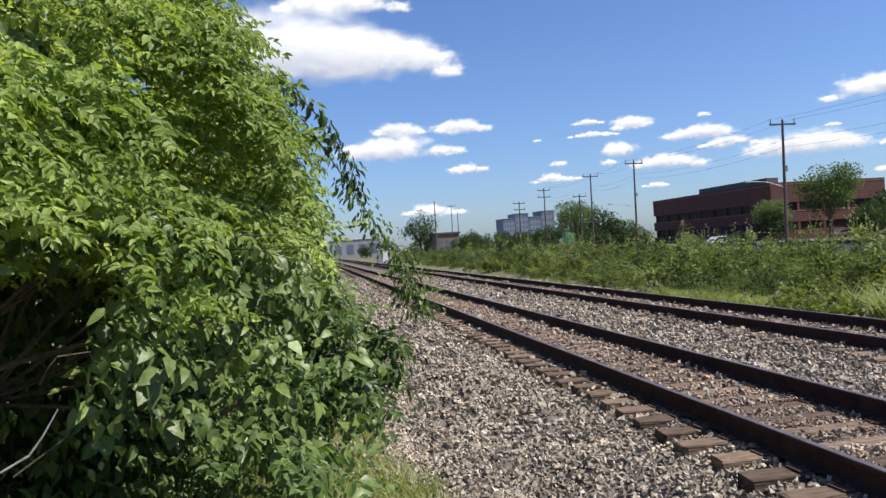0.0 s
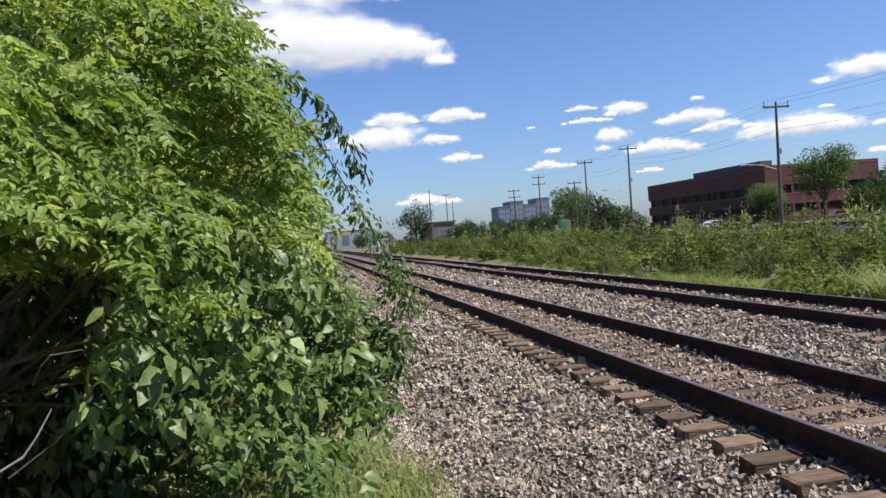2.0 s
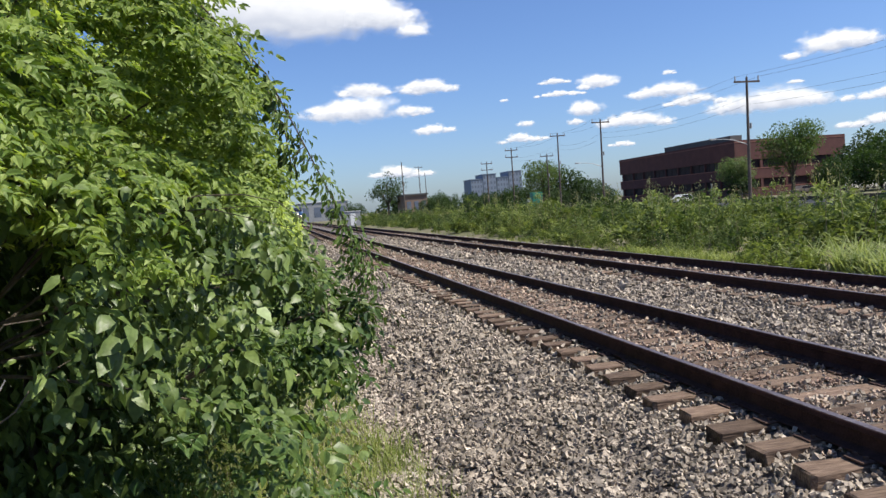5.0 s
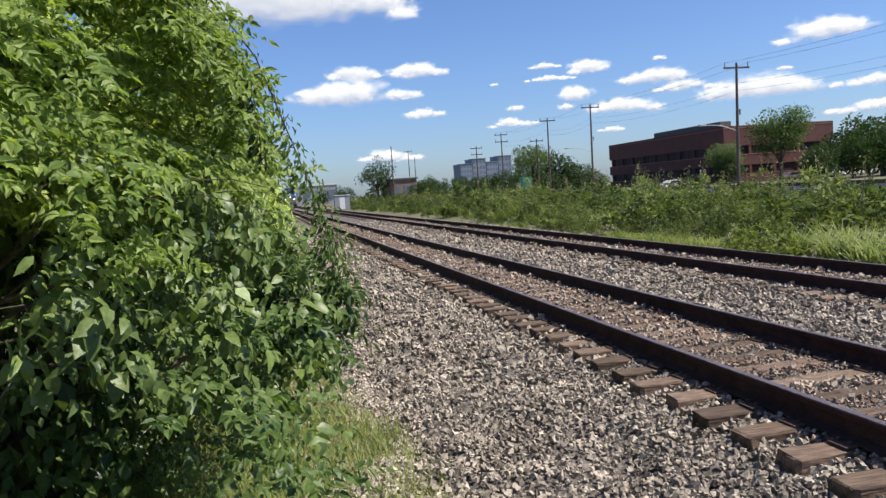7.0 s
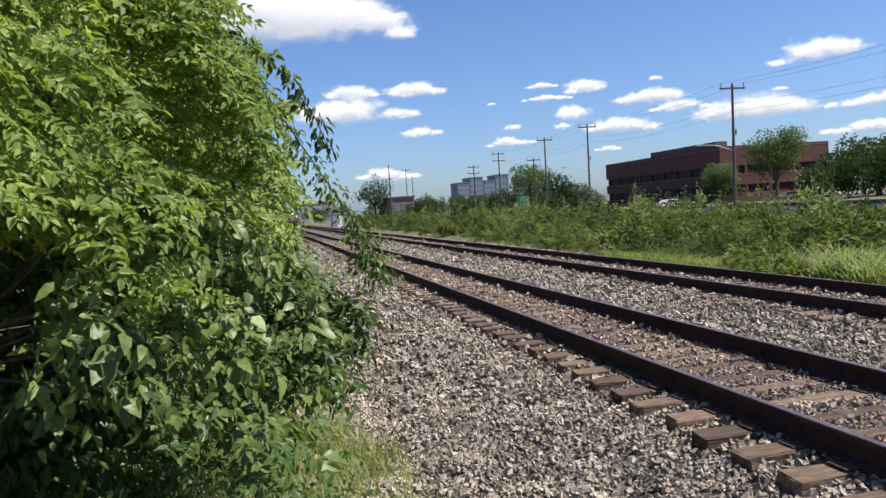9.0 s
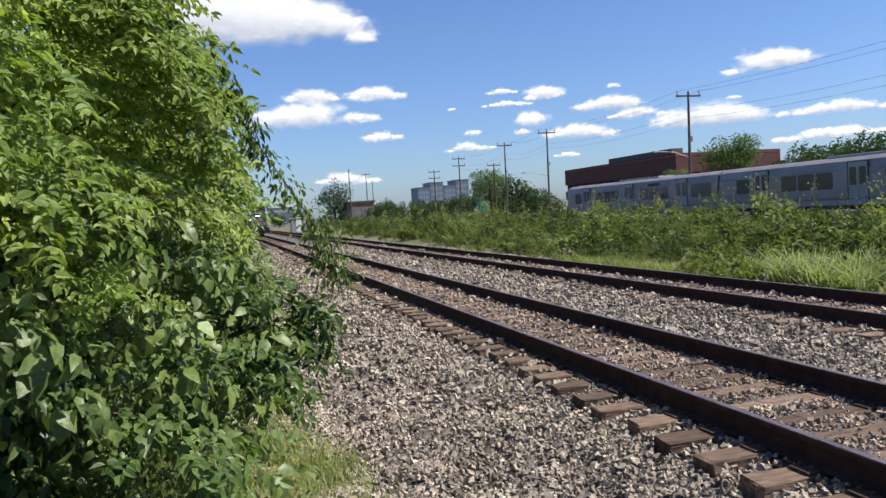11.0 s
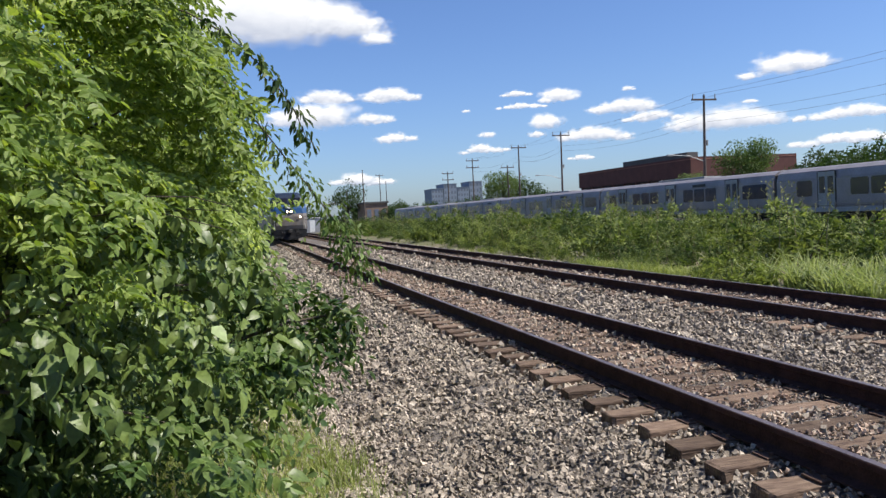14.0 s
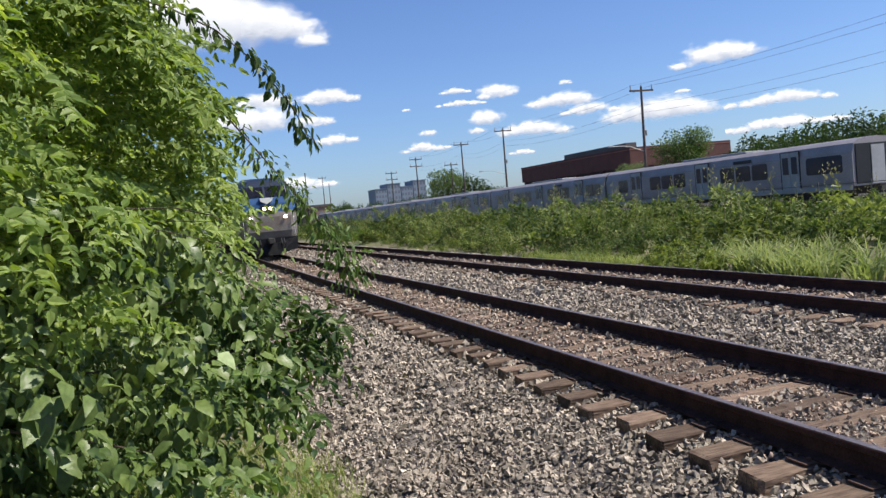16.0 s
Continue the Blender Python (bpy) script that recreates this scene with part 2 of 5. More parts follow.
def tube(bm, pts, radii, seg=6):
    """A round tapering rod along points."""
    rings = []
    for i, p in enumerate(pts):
        p = Vector(p)
        d = (Vector(pts[min(i + 1, len(pts) - 1)]) - Vector(pts[max(i - 1, 0)])).normalized()
        q = d.to_track_quat("Z", "Y")
        rings.append([bm.verts.new(p + q @ Vector((math.cos(a) * radii[i], math.sin(a) * radii[i], 0))) for a in (2 * math.pi * k / seg for k in range(seg))])
    for r0, r1 in zip(rings, rings[1:]):
        for k in range(seg):
            bm.faces.new((r0[k], r0[(k + 1) % seg], r1[(k + 1) % seg], r1[k]))
    bm.faces.new(rings[0][::-1]); bm.faces.new(rings[-1])
    return bm


def prism(bm, profile, y0, y1):
    """A closed (x, z) outline drawn along y."""
    a = [bm.verts.new((x, y0, z)) for x, z in profile]
    b = [bm.verts.new((x, y1, z)) for x, z in profile]
    n = len(profile)
    for i in range(n):
        bm.faces.new((a[i], a[(i + 1) % n], b[(i + 1) % n], b[i]))
    bm.faces.new(a[::-1]); bm.faces.new(b)
    bmesh.ops.recalc_face_normals(bm, faces=bm.faces)
    return bm


def unit(n, rs):
    v = rs.normal(size=(n, 3))
    return v / np.linalg.norm(v, axis=1)[:, None]


LEAF_V = np.array([(0, 0, 0), (-0.24, 0.24, 0.08), (-0.21, 0.60, 0.03), (0, 1.0, -0.20), (0.21, 0.60, 0.03), (0.24, 0.24, 0.08)])
LEAF_F = np.array([(0, 3, 2, 1), (0, 5, 4, 3)])
_t = np.array([0.0, 0.26, 0.62, 1.0])
_w = np.array([0.02, 0.25, 0.21, 0.01])
LEAF_V2 = np.array([(s * w, t, 0.28 * abs(s) * w - 0.30 * t * t + 0.02 * math.sin(9 * t + 2 * s)) for t, w in zip(_t, _w) for s in (-1, 0, 1)])
LEAF_F2 = np.array([(r * 3 + c, r * 3 + c + 1, r * 3 + c + 4, r * 3 + c + 3) for r in range(3) for c in range(2)])
LEAF_V1 = np.array([(0, 0, 0), (-0.24, 0.45, 0.05), (0, 1.0, -0.1), (0.24, 0.45, 0.0)])
LEAF_F1 = np.array([(0, 3, 2, 1)])
BLADE_F = np.array([(0, 1, 3, 2), (2, 3, 5, 4)])


def leaves(pos, tip, size, rs, width=1.0, fine=1, up=None):
    """Folded leaves at pos, pointing along tip, facing up with some roll."""
    n = len(pos)
    y = tip / np.linalg.norm(tip, axis=1)[:, None]
    if up is None:
        up = unit(n, rs) * 0.65 + np.array([0.5, -0.22, 0.95])
    x = np.cross(y, up)
    x /= np.linalg.norm(x, axis=1)[:, None] + 1e-9
    z = np.cross(x, y)
    s = size[:, None, None]
    x = x * (0.65 + 0.6 * rs.rand(n))[:, None]
    V, F = ((LEAF_V1, LEAF_F1), (LEAF_V, LEAF_F), (LEAF_V2, LEAF_F2))[fine]
    v = pos[:, None, :] + s * (V[None, :, 0:1] * width * x[:, None, :] + V[None, :, 1:2] * y[:, None, :] + V[None, :, 2:3] * z[:, None, :])
    f = (F[None] + len(V) * np.arange(n)[:, None, None]).reshape(-1, 4)
    return v.reshape(-1, 3), f


def clump_leaves(centres, radii, counts, size, rs, face=(0.55, -0.45, 0.45), droop=0.7, width=1.0, fine=0):
    """Leaves over the outer side of many lumps."""
    c = np.repeat(np.array(centres), counts, axis=0)
    r = np.repeat(np.array(radii), counts)
    d = unit(len(c), rs)
    d = d + np.array(face) * 0.75
    d /= np.linalg.norm(d, axis=1)[:, None]
    rad = r * (1.0 - 0.55 * rs.rand(len(c)) ** 1.7)
    p = c + d * rad[:, None] * np.array([1, 1, 0.85])
    tip = d * 0.6 + unit(len(c), rs) * 0.55 + np.array([0, 0, -droop])
    return leaves(p, tip, size * (0.65 + 0.7 * rs.rand(len(c))), rs, width, fine)


# ---- ground and track bed ----
def bed_z(x):
    """Height of the ballast across the two tracks."""
    return np.interp(x, [-0.4, 0.4, 1.6, 2.7, 3.1, 3.45, 3.62, 5.3, 5.7, 6.1, 6.9, 7.4, 7.9, 9.7, 10.2, 10.7, 12.2], [-0.50, -0.45, -0.39, -0.35, -0.31, -0.255, -0.205, -0.205, -0.25, -0.30, -0.31, -0.26, -0.205, -0.205, -0.25, -0.30, -0.52])


def ground_sheet():
    xs = np.array([-4500, -1500, -500, -150, -50, -20, -8, -4, -2, -1, 0, 2, 6, 12, 14, 18, 24, 29, 36, 45, 60, 90, 150, 400, 1200, 4500.0])
    ys = np.array([-4500, -1000, -200, -50, -20, -8, -4, 0, 4, 8, 12, 18, 26, 36, 50, 70, 100, 150, 220, 320, 500, 900, 1800, 4500.0])
    X, Y = np.meshgrid(xs, ys)
    Z = np.full(X.shape, -0.52) + np.where((X > -0.5) & (X < 12.4), -0.12, 0)
    Z += np.where((X > 13) & (X < 28), 0.12, 0)
    n = len(xs)
    f = np.array([(j * n + i, j * n + i + 1, (j + 1) * n + i + 1, (j + 1) * n + i) for j in range(len(ys) - 1) for i in range(n - 1)])
    g = npart("ground", np.stack([X, Y, Z], -1).reshape(-1, 3), f, M_GROUND)
    tagged(g, "soil and turf beside the railway", "ground", kind="structure")


def ballast():
    xs = np.arange(-0.56, 12.41, 0.09)
    ys = np.concatenate([np.arange(-6, 22, 0.12), np.arange(22, 60, 0.6), np.arange(60, 900, 12.0)])
    X, Y = np.meshgrid(xs, ys)
    Z = bed_z(X) + NR.normal(0, 0.012, X.shape) - 0.02 + lumps(X, Y)
    Z[:, 0] = Z[:, -1] = -0.8
    n = len(xs)
    idx = np.arange(n * len(ys)).reshape(len(ys), n)
    f = np.stack([idx[:-1, :-1], idx[:-1, 1:], idx[1:, 1:], idx[1:, :-1]], -1).reshape(-1, 4)
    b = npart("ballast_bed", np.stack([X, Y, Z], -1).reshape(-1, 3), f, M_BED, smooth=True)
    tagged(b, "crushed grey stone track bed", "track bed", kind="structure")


def block():
    """Corners and sides of a unit block, the start of a broken stone."""
    v = np.array([(x, y, z) for z in (-1, 1) for y in (-1, 1) for x in (-1, 1)], float) * 0.62
    return v, np.array([(0, 2, 3, 1), (4, 5, 7, 6), (0, 1, 5, 4), (2, 6, 7, 3), (0, 4, 6, 2), (1, 3, 7, 5)])


def lumps(x, y):
    """Trodden mounds and hollows in the loose stone."""
    w = np.clip((2.95 - x) / 0.5, 0, 1) + np.clip(1 - np.abs(x - 6.5) / 0.7, 0, 1)
    return 0.07 * w * (np.sin(x * 3.1 + np.sin(y * 1.7)) * np.sin(y * 2.3 + 1.3 * np.sin(x * 2.2)) + 0.5 * np.sin(x * 7.3 + y * 3.1) * np.sin(y * 6.1 - x))


def stones(name, x, y, size, material, label, sink=0.2):
    """Angular stones lying on the bed."""
    n = len(x)
    v0, f0 = block()
    kinds = v0[None] * (0.45 + 0.95 * NR.rand(14, 8, 1)) * np.array([1.2, 0.95, 0.8]) + 0.14 * NR.normal(size=(14, 8, 3))
    k = NR.randint(0, 14, n)
    q = NR.normal(size=(n, 4)); q /= np.linalg.norm(q, axis=1)[:, None]
    a, b, c, d = q.T
    rot = np.stack([1 - 2 * (c * c + d * d), 2 * (b * c - a * d), 2 * (b * d + a * c), 2 * (b * c + a * d), 1 - 2 * (b * b + d * d), 2 * (c * d - a * b), 2 * (b * d - a * c), 2 * (c * d + a * b), 1 - 2 * (b * b + c * c)], -1).reshape(n, 3, 3)
    z = bed_z(x) + lumps(x, y) + size * (NR.rand(n) * 1.5 - sink)
    v = np.einsum("nij,nkj->nki", rot, kinds[k]) * size[:, None, None] + np.stack([x, y, z], -1)[:, None, :]
    f = (f0[None] + 8 * np.arange(n)[:, None, None]).reshape(-1, 4)
    return tagged(npart(name, v.reshape(-1, 3), f, material), label, "gravel", kind="stuff")


def all_stones():
    xs, ys, ss = [], [], []
    for y0, y1, dens, size in ((-5.0, 1.6, 170, 0.040), (1.6, 8.0, 780, 0.0235), (8.0, 15, 380, 0.032), (15, 26, 120, 0.045), (26, 60, 40, 0.054)):
        n = int((y1 - y0) * 12.2 * dens)
        x, y = NR.rand(n) * 12.2 - 0.4, y0 + NR.rand(n) * (y1 - y0)
        keep = ((x < y * 0.95 + 1.2) | (y1 < 2)) & (x < 11.9) & (NR.rand(n) < np.clip((x + 0.35) / 0.5, 0, 1))
        xs.append(x[keep]); ys.append(y[keep]); ss.append(size * (0.45 + 0.95 * NR.rand(keep.sum()) ** 1.3))
    x, y, s = map(np.concatenate, (xs, ys, ss))
    # keep stones clear of the rails and mostly off the ties
    clear = np.ones(len(x), bool)
    for rx in RAILS:
        clear &= np.abs(x - rx) > 0.075 + s * 0.3
    on_tie = np.zeros(len(x), bool)
    for c in (4.4525, 8.8225):
        on_tie |= (np.abs(x - c) < 1.33) & (np.abs((y - TIE_Y0 + TIE_STEP / 2) % TIE_STEP - TIE_STEP / 2) < 0.12)
    clear &= ~on_tie | (NR.rand(len(x)) < np.where((np.abs(x - 4.45) < 0.7) | (np.abs(x - 8.82) < 0.7), 0.13, 0.05))
    s = np.where(on_tie, s * 0.7, s)
    x, y, s = x[clear], y[clear], s[clear]
    rusty = (np.abs(x - 4.45) < 0.95) | (np.abs(x - 8.82) < 0.95)
    rusty &= NR.rand(len(x)) < 0.8
    pale = (x < 1.15 + 0.2 * np.sin(y * 1.9) + NR.normal(0, 0.12, len(x))) & (y < 14)
    px, py = NR.rand(9000) * 1.5, 3.0 + NR.rand(9000) * 9
    sel = px < 1.15 + 0.2 * np.sin(py * 1.9) + NR.normal(0, 0.15, 9000)
    stones("path_gravel", np.concatenate([x[pale], px[sel]]), np.concatenate([y[pale], py[sel]]), np.concatenate([s[pale] * 0.75, 0.012 + 0.012 * NR.rand(sel.sum())]), M_STONE_C, "fine pale gravel along the edge of the ballast")
    x, y, s, rusty = x[~pale], y[~pale], s[~pale], rusty[~pale]
    stones("ballast_stones", x[~rusty], y[~rusty], s[~rusty], M_STONE, "loose angular grey and white ballast stones")
    stones("stained_stones", x[rusty], y[rusty], s[rusty] * 0.72, M_STONE_B, "rust-stained ballast stones between the rails")


RAILS = (3.70, 5.205, 8.07, 9.575)
TIE_Y0, TIE_STEP = 4.66, 0.507


def rail_profile(x):
    half = [(0.075, -0.185), (0.075, -0.172), (0.02, -0.155), (0.011, -0.145), (0.011, -0.055), (0.036, -0.042), (0.036, -0.008), (0.030, -0.002)]
    return [(x + a, z) for a, z in half] + [(x - a, z) for a, z in reversed(half)]


def track(name, c, label):
    root = empty(name, (0, 0, 0), label, "railway track", "tracks", "structure")
    for rx in RAILS:
        if abs(rx - c) < 1.2:
            r = part("rail", prism(bmesh.new(), rail_profile(rx), -8, 900), M_RAIL, root, "dark rusty steel rail")
            part("rail_head", nbox(rx - 0.028, rx + 0.028, -8, 900, -0.003, 0.001), M_RAILTOP, r, "worn bright running surface")
    # tie variants with worn ends
    kinds = []
    for k in range(5):
        bm = nbox(-1.29, 1.29, -0.115, 0.115, -0.17, 0.0)
        bmesh.ops.subdivide_edges(bm, edges=[e for e in bm.edges if abs(e.verts[0].co.x - e.verts[1].co.x) > 1], cuts=5)
        bmesh.ops.bevel(bm, geom=[e for e in bm.edges if e.calc_length() > 0.2 or abs(e.verts[0].co.x) > 1.27], offset=0.012, segments=1, affect="EDGES")
        for v in bm.verts:
            v.co += Vector((R.uniform(-0.02, 0.02), R.uniform(-0.007, 0.007), R.uniform(-0.008, 0.006)))
        me = bpy.data.meshes.new("tie"); bm.to_mesh(me); bm.free(); me.materials.append(M_TIE)
        kinds.append(me)
    plate = bpy.data.meshes.new("tie_plate")
    bm = nbox(-0.17, 0.17, -0.09, 0.09, 0.0, 0.016, bevel=0.004)
    for sx in (-0.11, 0.11):
        for sy in (-0.05, 0.05):
            box(bm, sx - 0.012, sx + 0.012, sy - 0.012, sy + 0.012, 0.014, 0.04)
    bm.to_mesh(plate); bm.free(); plate.materials.append(M_PLATE)
    far_v, far_f = [], []
    for i in range(-19, 480):
        y = TIE_Y0 + i * TIE_STEP + R.uniform(-0.025, 0.025)
        if i < 130:
            t = new("tie", kinds[i % 5]); t.parent = root
            t.location, t.rotation_euler = (c + R.uniform(-0.05, 0.05), y, -0.197 + R.uniform(-0.008, 0.004)), (0, 0, R.uniform(-0.012, 0.012) + (math.pi if i % 3 else 0))
            if i < 30:
                for rx in RAILS:
                    if abs(rx - c) < 1.2:
                        p = new("tie_plate", plate); p.parent = root
                        p.location = (rx, y, -0.199)
        else:
            b = len(far_v) * 1
            far_v += [(c + sx * 1.29, y + sy * 0.115, sz) for sz in (-0.3, -0.2) for sy in (-1, 1) for sx in (-1, 1)]
            far_f += [(b + 4, b + 5, b + 7, b + 6), (b, b + 1, b + 5, b + 4), (b, b + 4, b + 6, b + 2), (b + 1, b + 3, b + 7, b + 5)]
    tagged(npart("far_ties", np.array(far_v), np.array(far_f), M_TIE, root), kind="stuff")


# ---- foliage ----
def branches(pts_list, material, parent, name="trunk"):
    bm = bmesh.new()
    for pts, r0, r1 in pts_list:
        n = len(pts)
        tube(bm, pts, [r0 + (r1 - r0) * i / (n - 1) for i in range(n)], 6)
    return part(name, bm, material, parent)


def bend(a, b, sag, n=6):
    a, b = Vector(a), Vector(b)
    return [a.lerp(b, i / (n - 1)) + Vector((R.uniform(-0.04, 0.04), R.uniform(-0.04, 0.04), sag * math.sin(math.pi * i / (n - 1)))) for i in range(n)]


def face_x(y, z):
    """Where the leafy side of the lineside growth stands, by distance and height."""
    base = np.interp(y, [1.0, 1.6, 2.0, 2.3, 2.6, 3.0, 3.5, 4.5, 6.0, 9.0, 15.0, 30.0, 70.0], [-1.9, -1.35, -0.92, -0.52, -0.16, 0.10, 0.22, 0.22, 0.13, 0.05, 0.20, 0.7, 1.5])
    cut = np.interp(z, [-0.5, 0.0, 0.5, 0.9, 1.3, 1.6, 1.9, 2.4, 2.8, 3.4, 4.2], [-1.0, -0.62, -0.20, -0.02, 0.0, -0.20, -0.23, -0.36, -0.54, -0.95, -1.6])
    hollow = -1.5 * max(0.0, min(1.0, (2.65 - y) / 0.4)) * max(0.0, min(1.0, (1.5 - z) / 0.35))
    return base + cut * (1 + max(0, y - 8) * 0.012) + hollow


def bough_leaves(cen, rad, twigs, per, size, rs, out=(0.55, -0.5, 0.25), hang=0.45, width=1.0, fine=1, flat=1.0):
    """Leaves along drooping twigs that spread from each bough."""
    cen, rad = np.repeat(np.array(cen), twigs, axis=0), np.repeat(np.array(rad), twigs)
    size = np.repeat(np.array(size), twigs)
    n = len(cen)
    d = unit(n, rs) + np.array(out) * 0.8
    d[:, 2] *= flat
    d /= np.linalg.norm(d, axis=1)[:, None]
    ln = rad * (0.6 + 0.55 * rs.rand(n))
    k = np.arange(per)
    t = 0.22 + 0.78 * (k + 0.5) / per
    p = cen[:, None] + d[:, None] * (ln[:, None] * t)[..., None]
    p[..., 2] -= 0.38 * ln[:, None] * t ** 2
    side = np.cross(d, unit(n, rs) * 0.5 + np.array([0, 0, 1.0]))
    side /= np.linalg.norm(side, axis=1)[:, None]
    sg = np.where(k % 2, 1.0, -1.0)
    m = n * per
    jit = unit(m, rs).reshape(n, per, 3)
    tip = side[:, None] * sg[None, :, None] * 0.6 + d[:, None] * 0.4 + np.array([0, 0, -hang]) + jit * 0.6
    sz = np.repeat(size, per) * (0.6 + 0.75 * rs.rand(m))
    return leaves((p + jit * 0.025).reshape(-1, 3), tip.reshape(-1, 3), sz, rs, width, fine)


def hedge_tree(name, y0, y1, z0, z1, step, leaf, twigs, per, seed, label, category, material, relief=0.35, trunks=1, shift=0.0, inner=0.65, hang=0.45, width=1.0, fine=1, skip=0.10, flat=1.0):
    """Part of the lineside growth: boughs over its face, a thinner inner layer, stems inside."""
    rs = np.random.RandomState(seed)
    ym = (y0 + y1) / 2
    base = Vector((face_x(ym, 1.0) - 1.9, ym, -0.55))
    root = empty(name, base, label, category, "lineside growth")
    cen, rad, siz = [], [], []
    y = y0
    while y < y1:
        z = z0 + rs.uniform(0, 0.4) * step
        while z < z1:
            r = step * rs.uniform(0.5, 0.82)
            yy, zz = y + rs.uniform(-0.45, 0.45) * step, z + rs.uniform(-0.35, 0.35) * step
            x = face_x(yy, zz) - r * 0.55 + rs.uniform(-relief * 0.9, min(relief * 0.25, 0.14)) + shift
            if rs.rand() > skip:
                cen.append((x, yy, zz)); rad.append(r); siz.append(leaf * rs.uniform(0.8, 1.2))
            if rs.rand() < inner and not (zz < 1.4 and yy < 2.9):
                cen.append((x - step * 1.5, yy + step * 0.3, zz)); rad.append(r * 1.3); siz.append(leaf * 1.15)
            z += step * 0.78
        y += step * (0.62 if y < 3 else 0.78)
    v, f = bough_leaves(cen, rad, twigs, per, siz, rs, (0.55, -0.5, 0.25), hang, width, fine, flat)
    npart("crown", v - np.array(base), f, material, root, fine == 2)
    for k in range(trunks):
        b = Vector((R.uniform(-0.4, 0.0), R.uniform(-0.35, 0.35) * (y1 - y0), 0))
        t = b + Vector((R.uniform(-0.5, 0.0), R.uniform(-0.2, 0.2), z1 * 0.8))
        pl = [(bend(b, t, 0, 7), 0.05, 0.015)]
        for j in range(5):
            s = b.lerp(t, 0.25 + 0.13 * j)
            pl.append((bend(s, s + Vector((R.uniform(0.2, 0.6), R.uniform(-0.5, 0.4), R.uniform(0.1, 0.5))), 0.05), 0.014, 0.004))
        branches(pl, M_BARK, root)
    return root


def norm(v):
    return v / (np.linalg.norm(v, axis=1)[:, None] + 1e-9)


def fronds(base, along, length, count, leaflet, rs, hang=0.2, width=1.05):
    """Compound leaves: paired leaflets on a drooping midrib, one at its end."""
    n = len(base)
    along = norm(along)
    face = np.array([0.5, -0.4, 0.8]) + unit(n, rs) * 0.45
    side = norm(np.cross(along, face))
    k = np.arange(count)
    t = 0.25 + 0.75 * ((k // 2) * 2 + 1.5) / count
    t[-1] = 1.0
    sg = np.where(k % 2, 1.0, -1.0)
    sg[-1] = 0.0
    p = base[:, None] + along[:, None] * (length[:, None] * t)[..., None]
    p[..., 2] -= 0.18 * length[:, None] * t ** 2
    m = n * count
    jit = unit(m, rs).reshape(n, count, 3)
    tip = side[:, None] * sg[None, :, None] * 0.85 + along[:, None] * (0.5 + 0.6 * (sg == 0)[None, :, None]) + np.array([0, 0, -hang]) + jit * 0.4
    up = np.repeat(face, count, axis=0) + unit(m, rs) * 0.5
    size = leaflet * np.repeat(0.75 + 0.5 * rs.rand(n), count) * (0.75 + 0.5 * rs.rand(m))
    return leaves(p.reshape(-1, 3), tip.reshape(-1, 3), size, rs, width, 1, up)


def plumes(tip, axis, length, rs, twigs=12, per=4, leaflet=0.05, count=9, clear=None):
    """Flat leafy sprays: side twigs along each drooping bough, fronds along each twig."""
    n = len(tip)
    axis = norm(axis)
    up = np.array([0.3, -0.15, 1.0]) + unit(n, rs) * 0.3
    side = norm(np.cross(axis, up))
    t = np.tile((np.arange(twigs) + 0.5) / twigs, n)
    sg = np.tile(np.where(np.arange(twigs) % 2, 1.0, -1.0), n)
    A, S, L = np.repeat(axis, twigs, axis=0), np.repeat(side, twigs, axis=0), np.repeat(length, twigs)
    b = np.repeat(tip, twigs, axis=0) - A * (L * (1 - t))[:, None]
    b[:, 2] -= 0.22 * L * t ** 2
    d = norm(A * (0.45 + 0.5 * t)[:, None] + S * (sg * 0.85)[:, None] + unit(len(t), rs) * 0.3)
    ln = L * 0.42 * (1.15 - 0.6 * t) * (0.7 + 0.5 * rs.rand(len(t)))
    j = np.tile((np.arange(per) + 0.6) / per, len(t))
    D, LN, B = np.repeat(d, per, axis=0), np.repeat(ln, per), np.repeat(b, per, axis=0)
    q = B + D * (LN * j)[:, None]
    q[:, 2] -= 0.25 * LN * j ** 2
    if clear is not None:
        keep = ~clear(q)
        q, D = q[keep], D[keep]
    sd = norm(np.cross(D, np.array([0.2, -0.1, 1.0]) + unit(len(q), rs) * 0.2))
    fd = D * 0.7 + sd * np.where(np.arange(len(q)) % 2, 0.7, -0.7)[:, None] + unit(len(q), rs) * 0.35 + np.array([0, 0, -0.15])
    return fronds(q, fd, leaflet * (3.0 + 1.6 * rs.rand(len(q))), count, leaflet, rs)


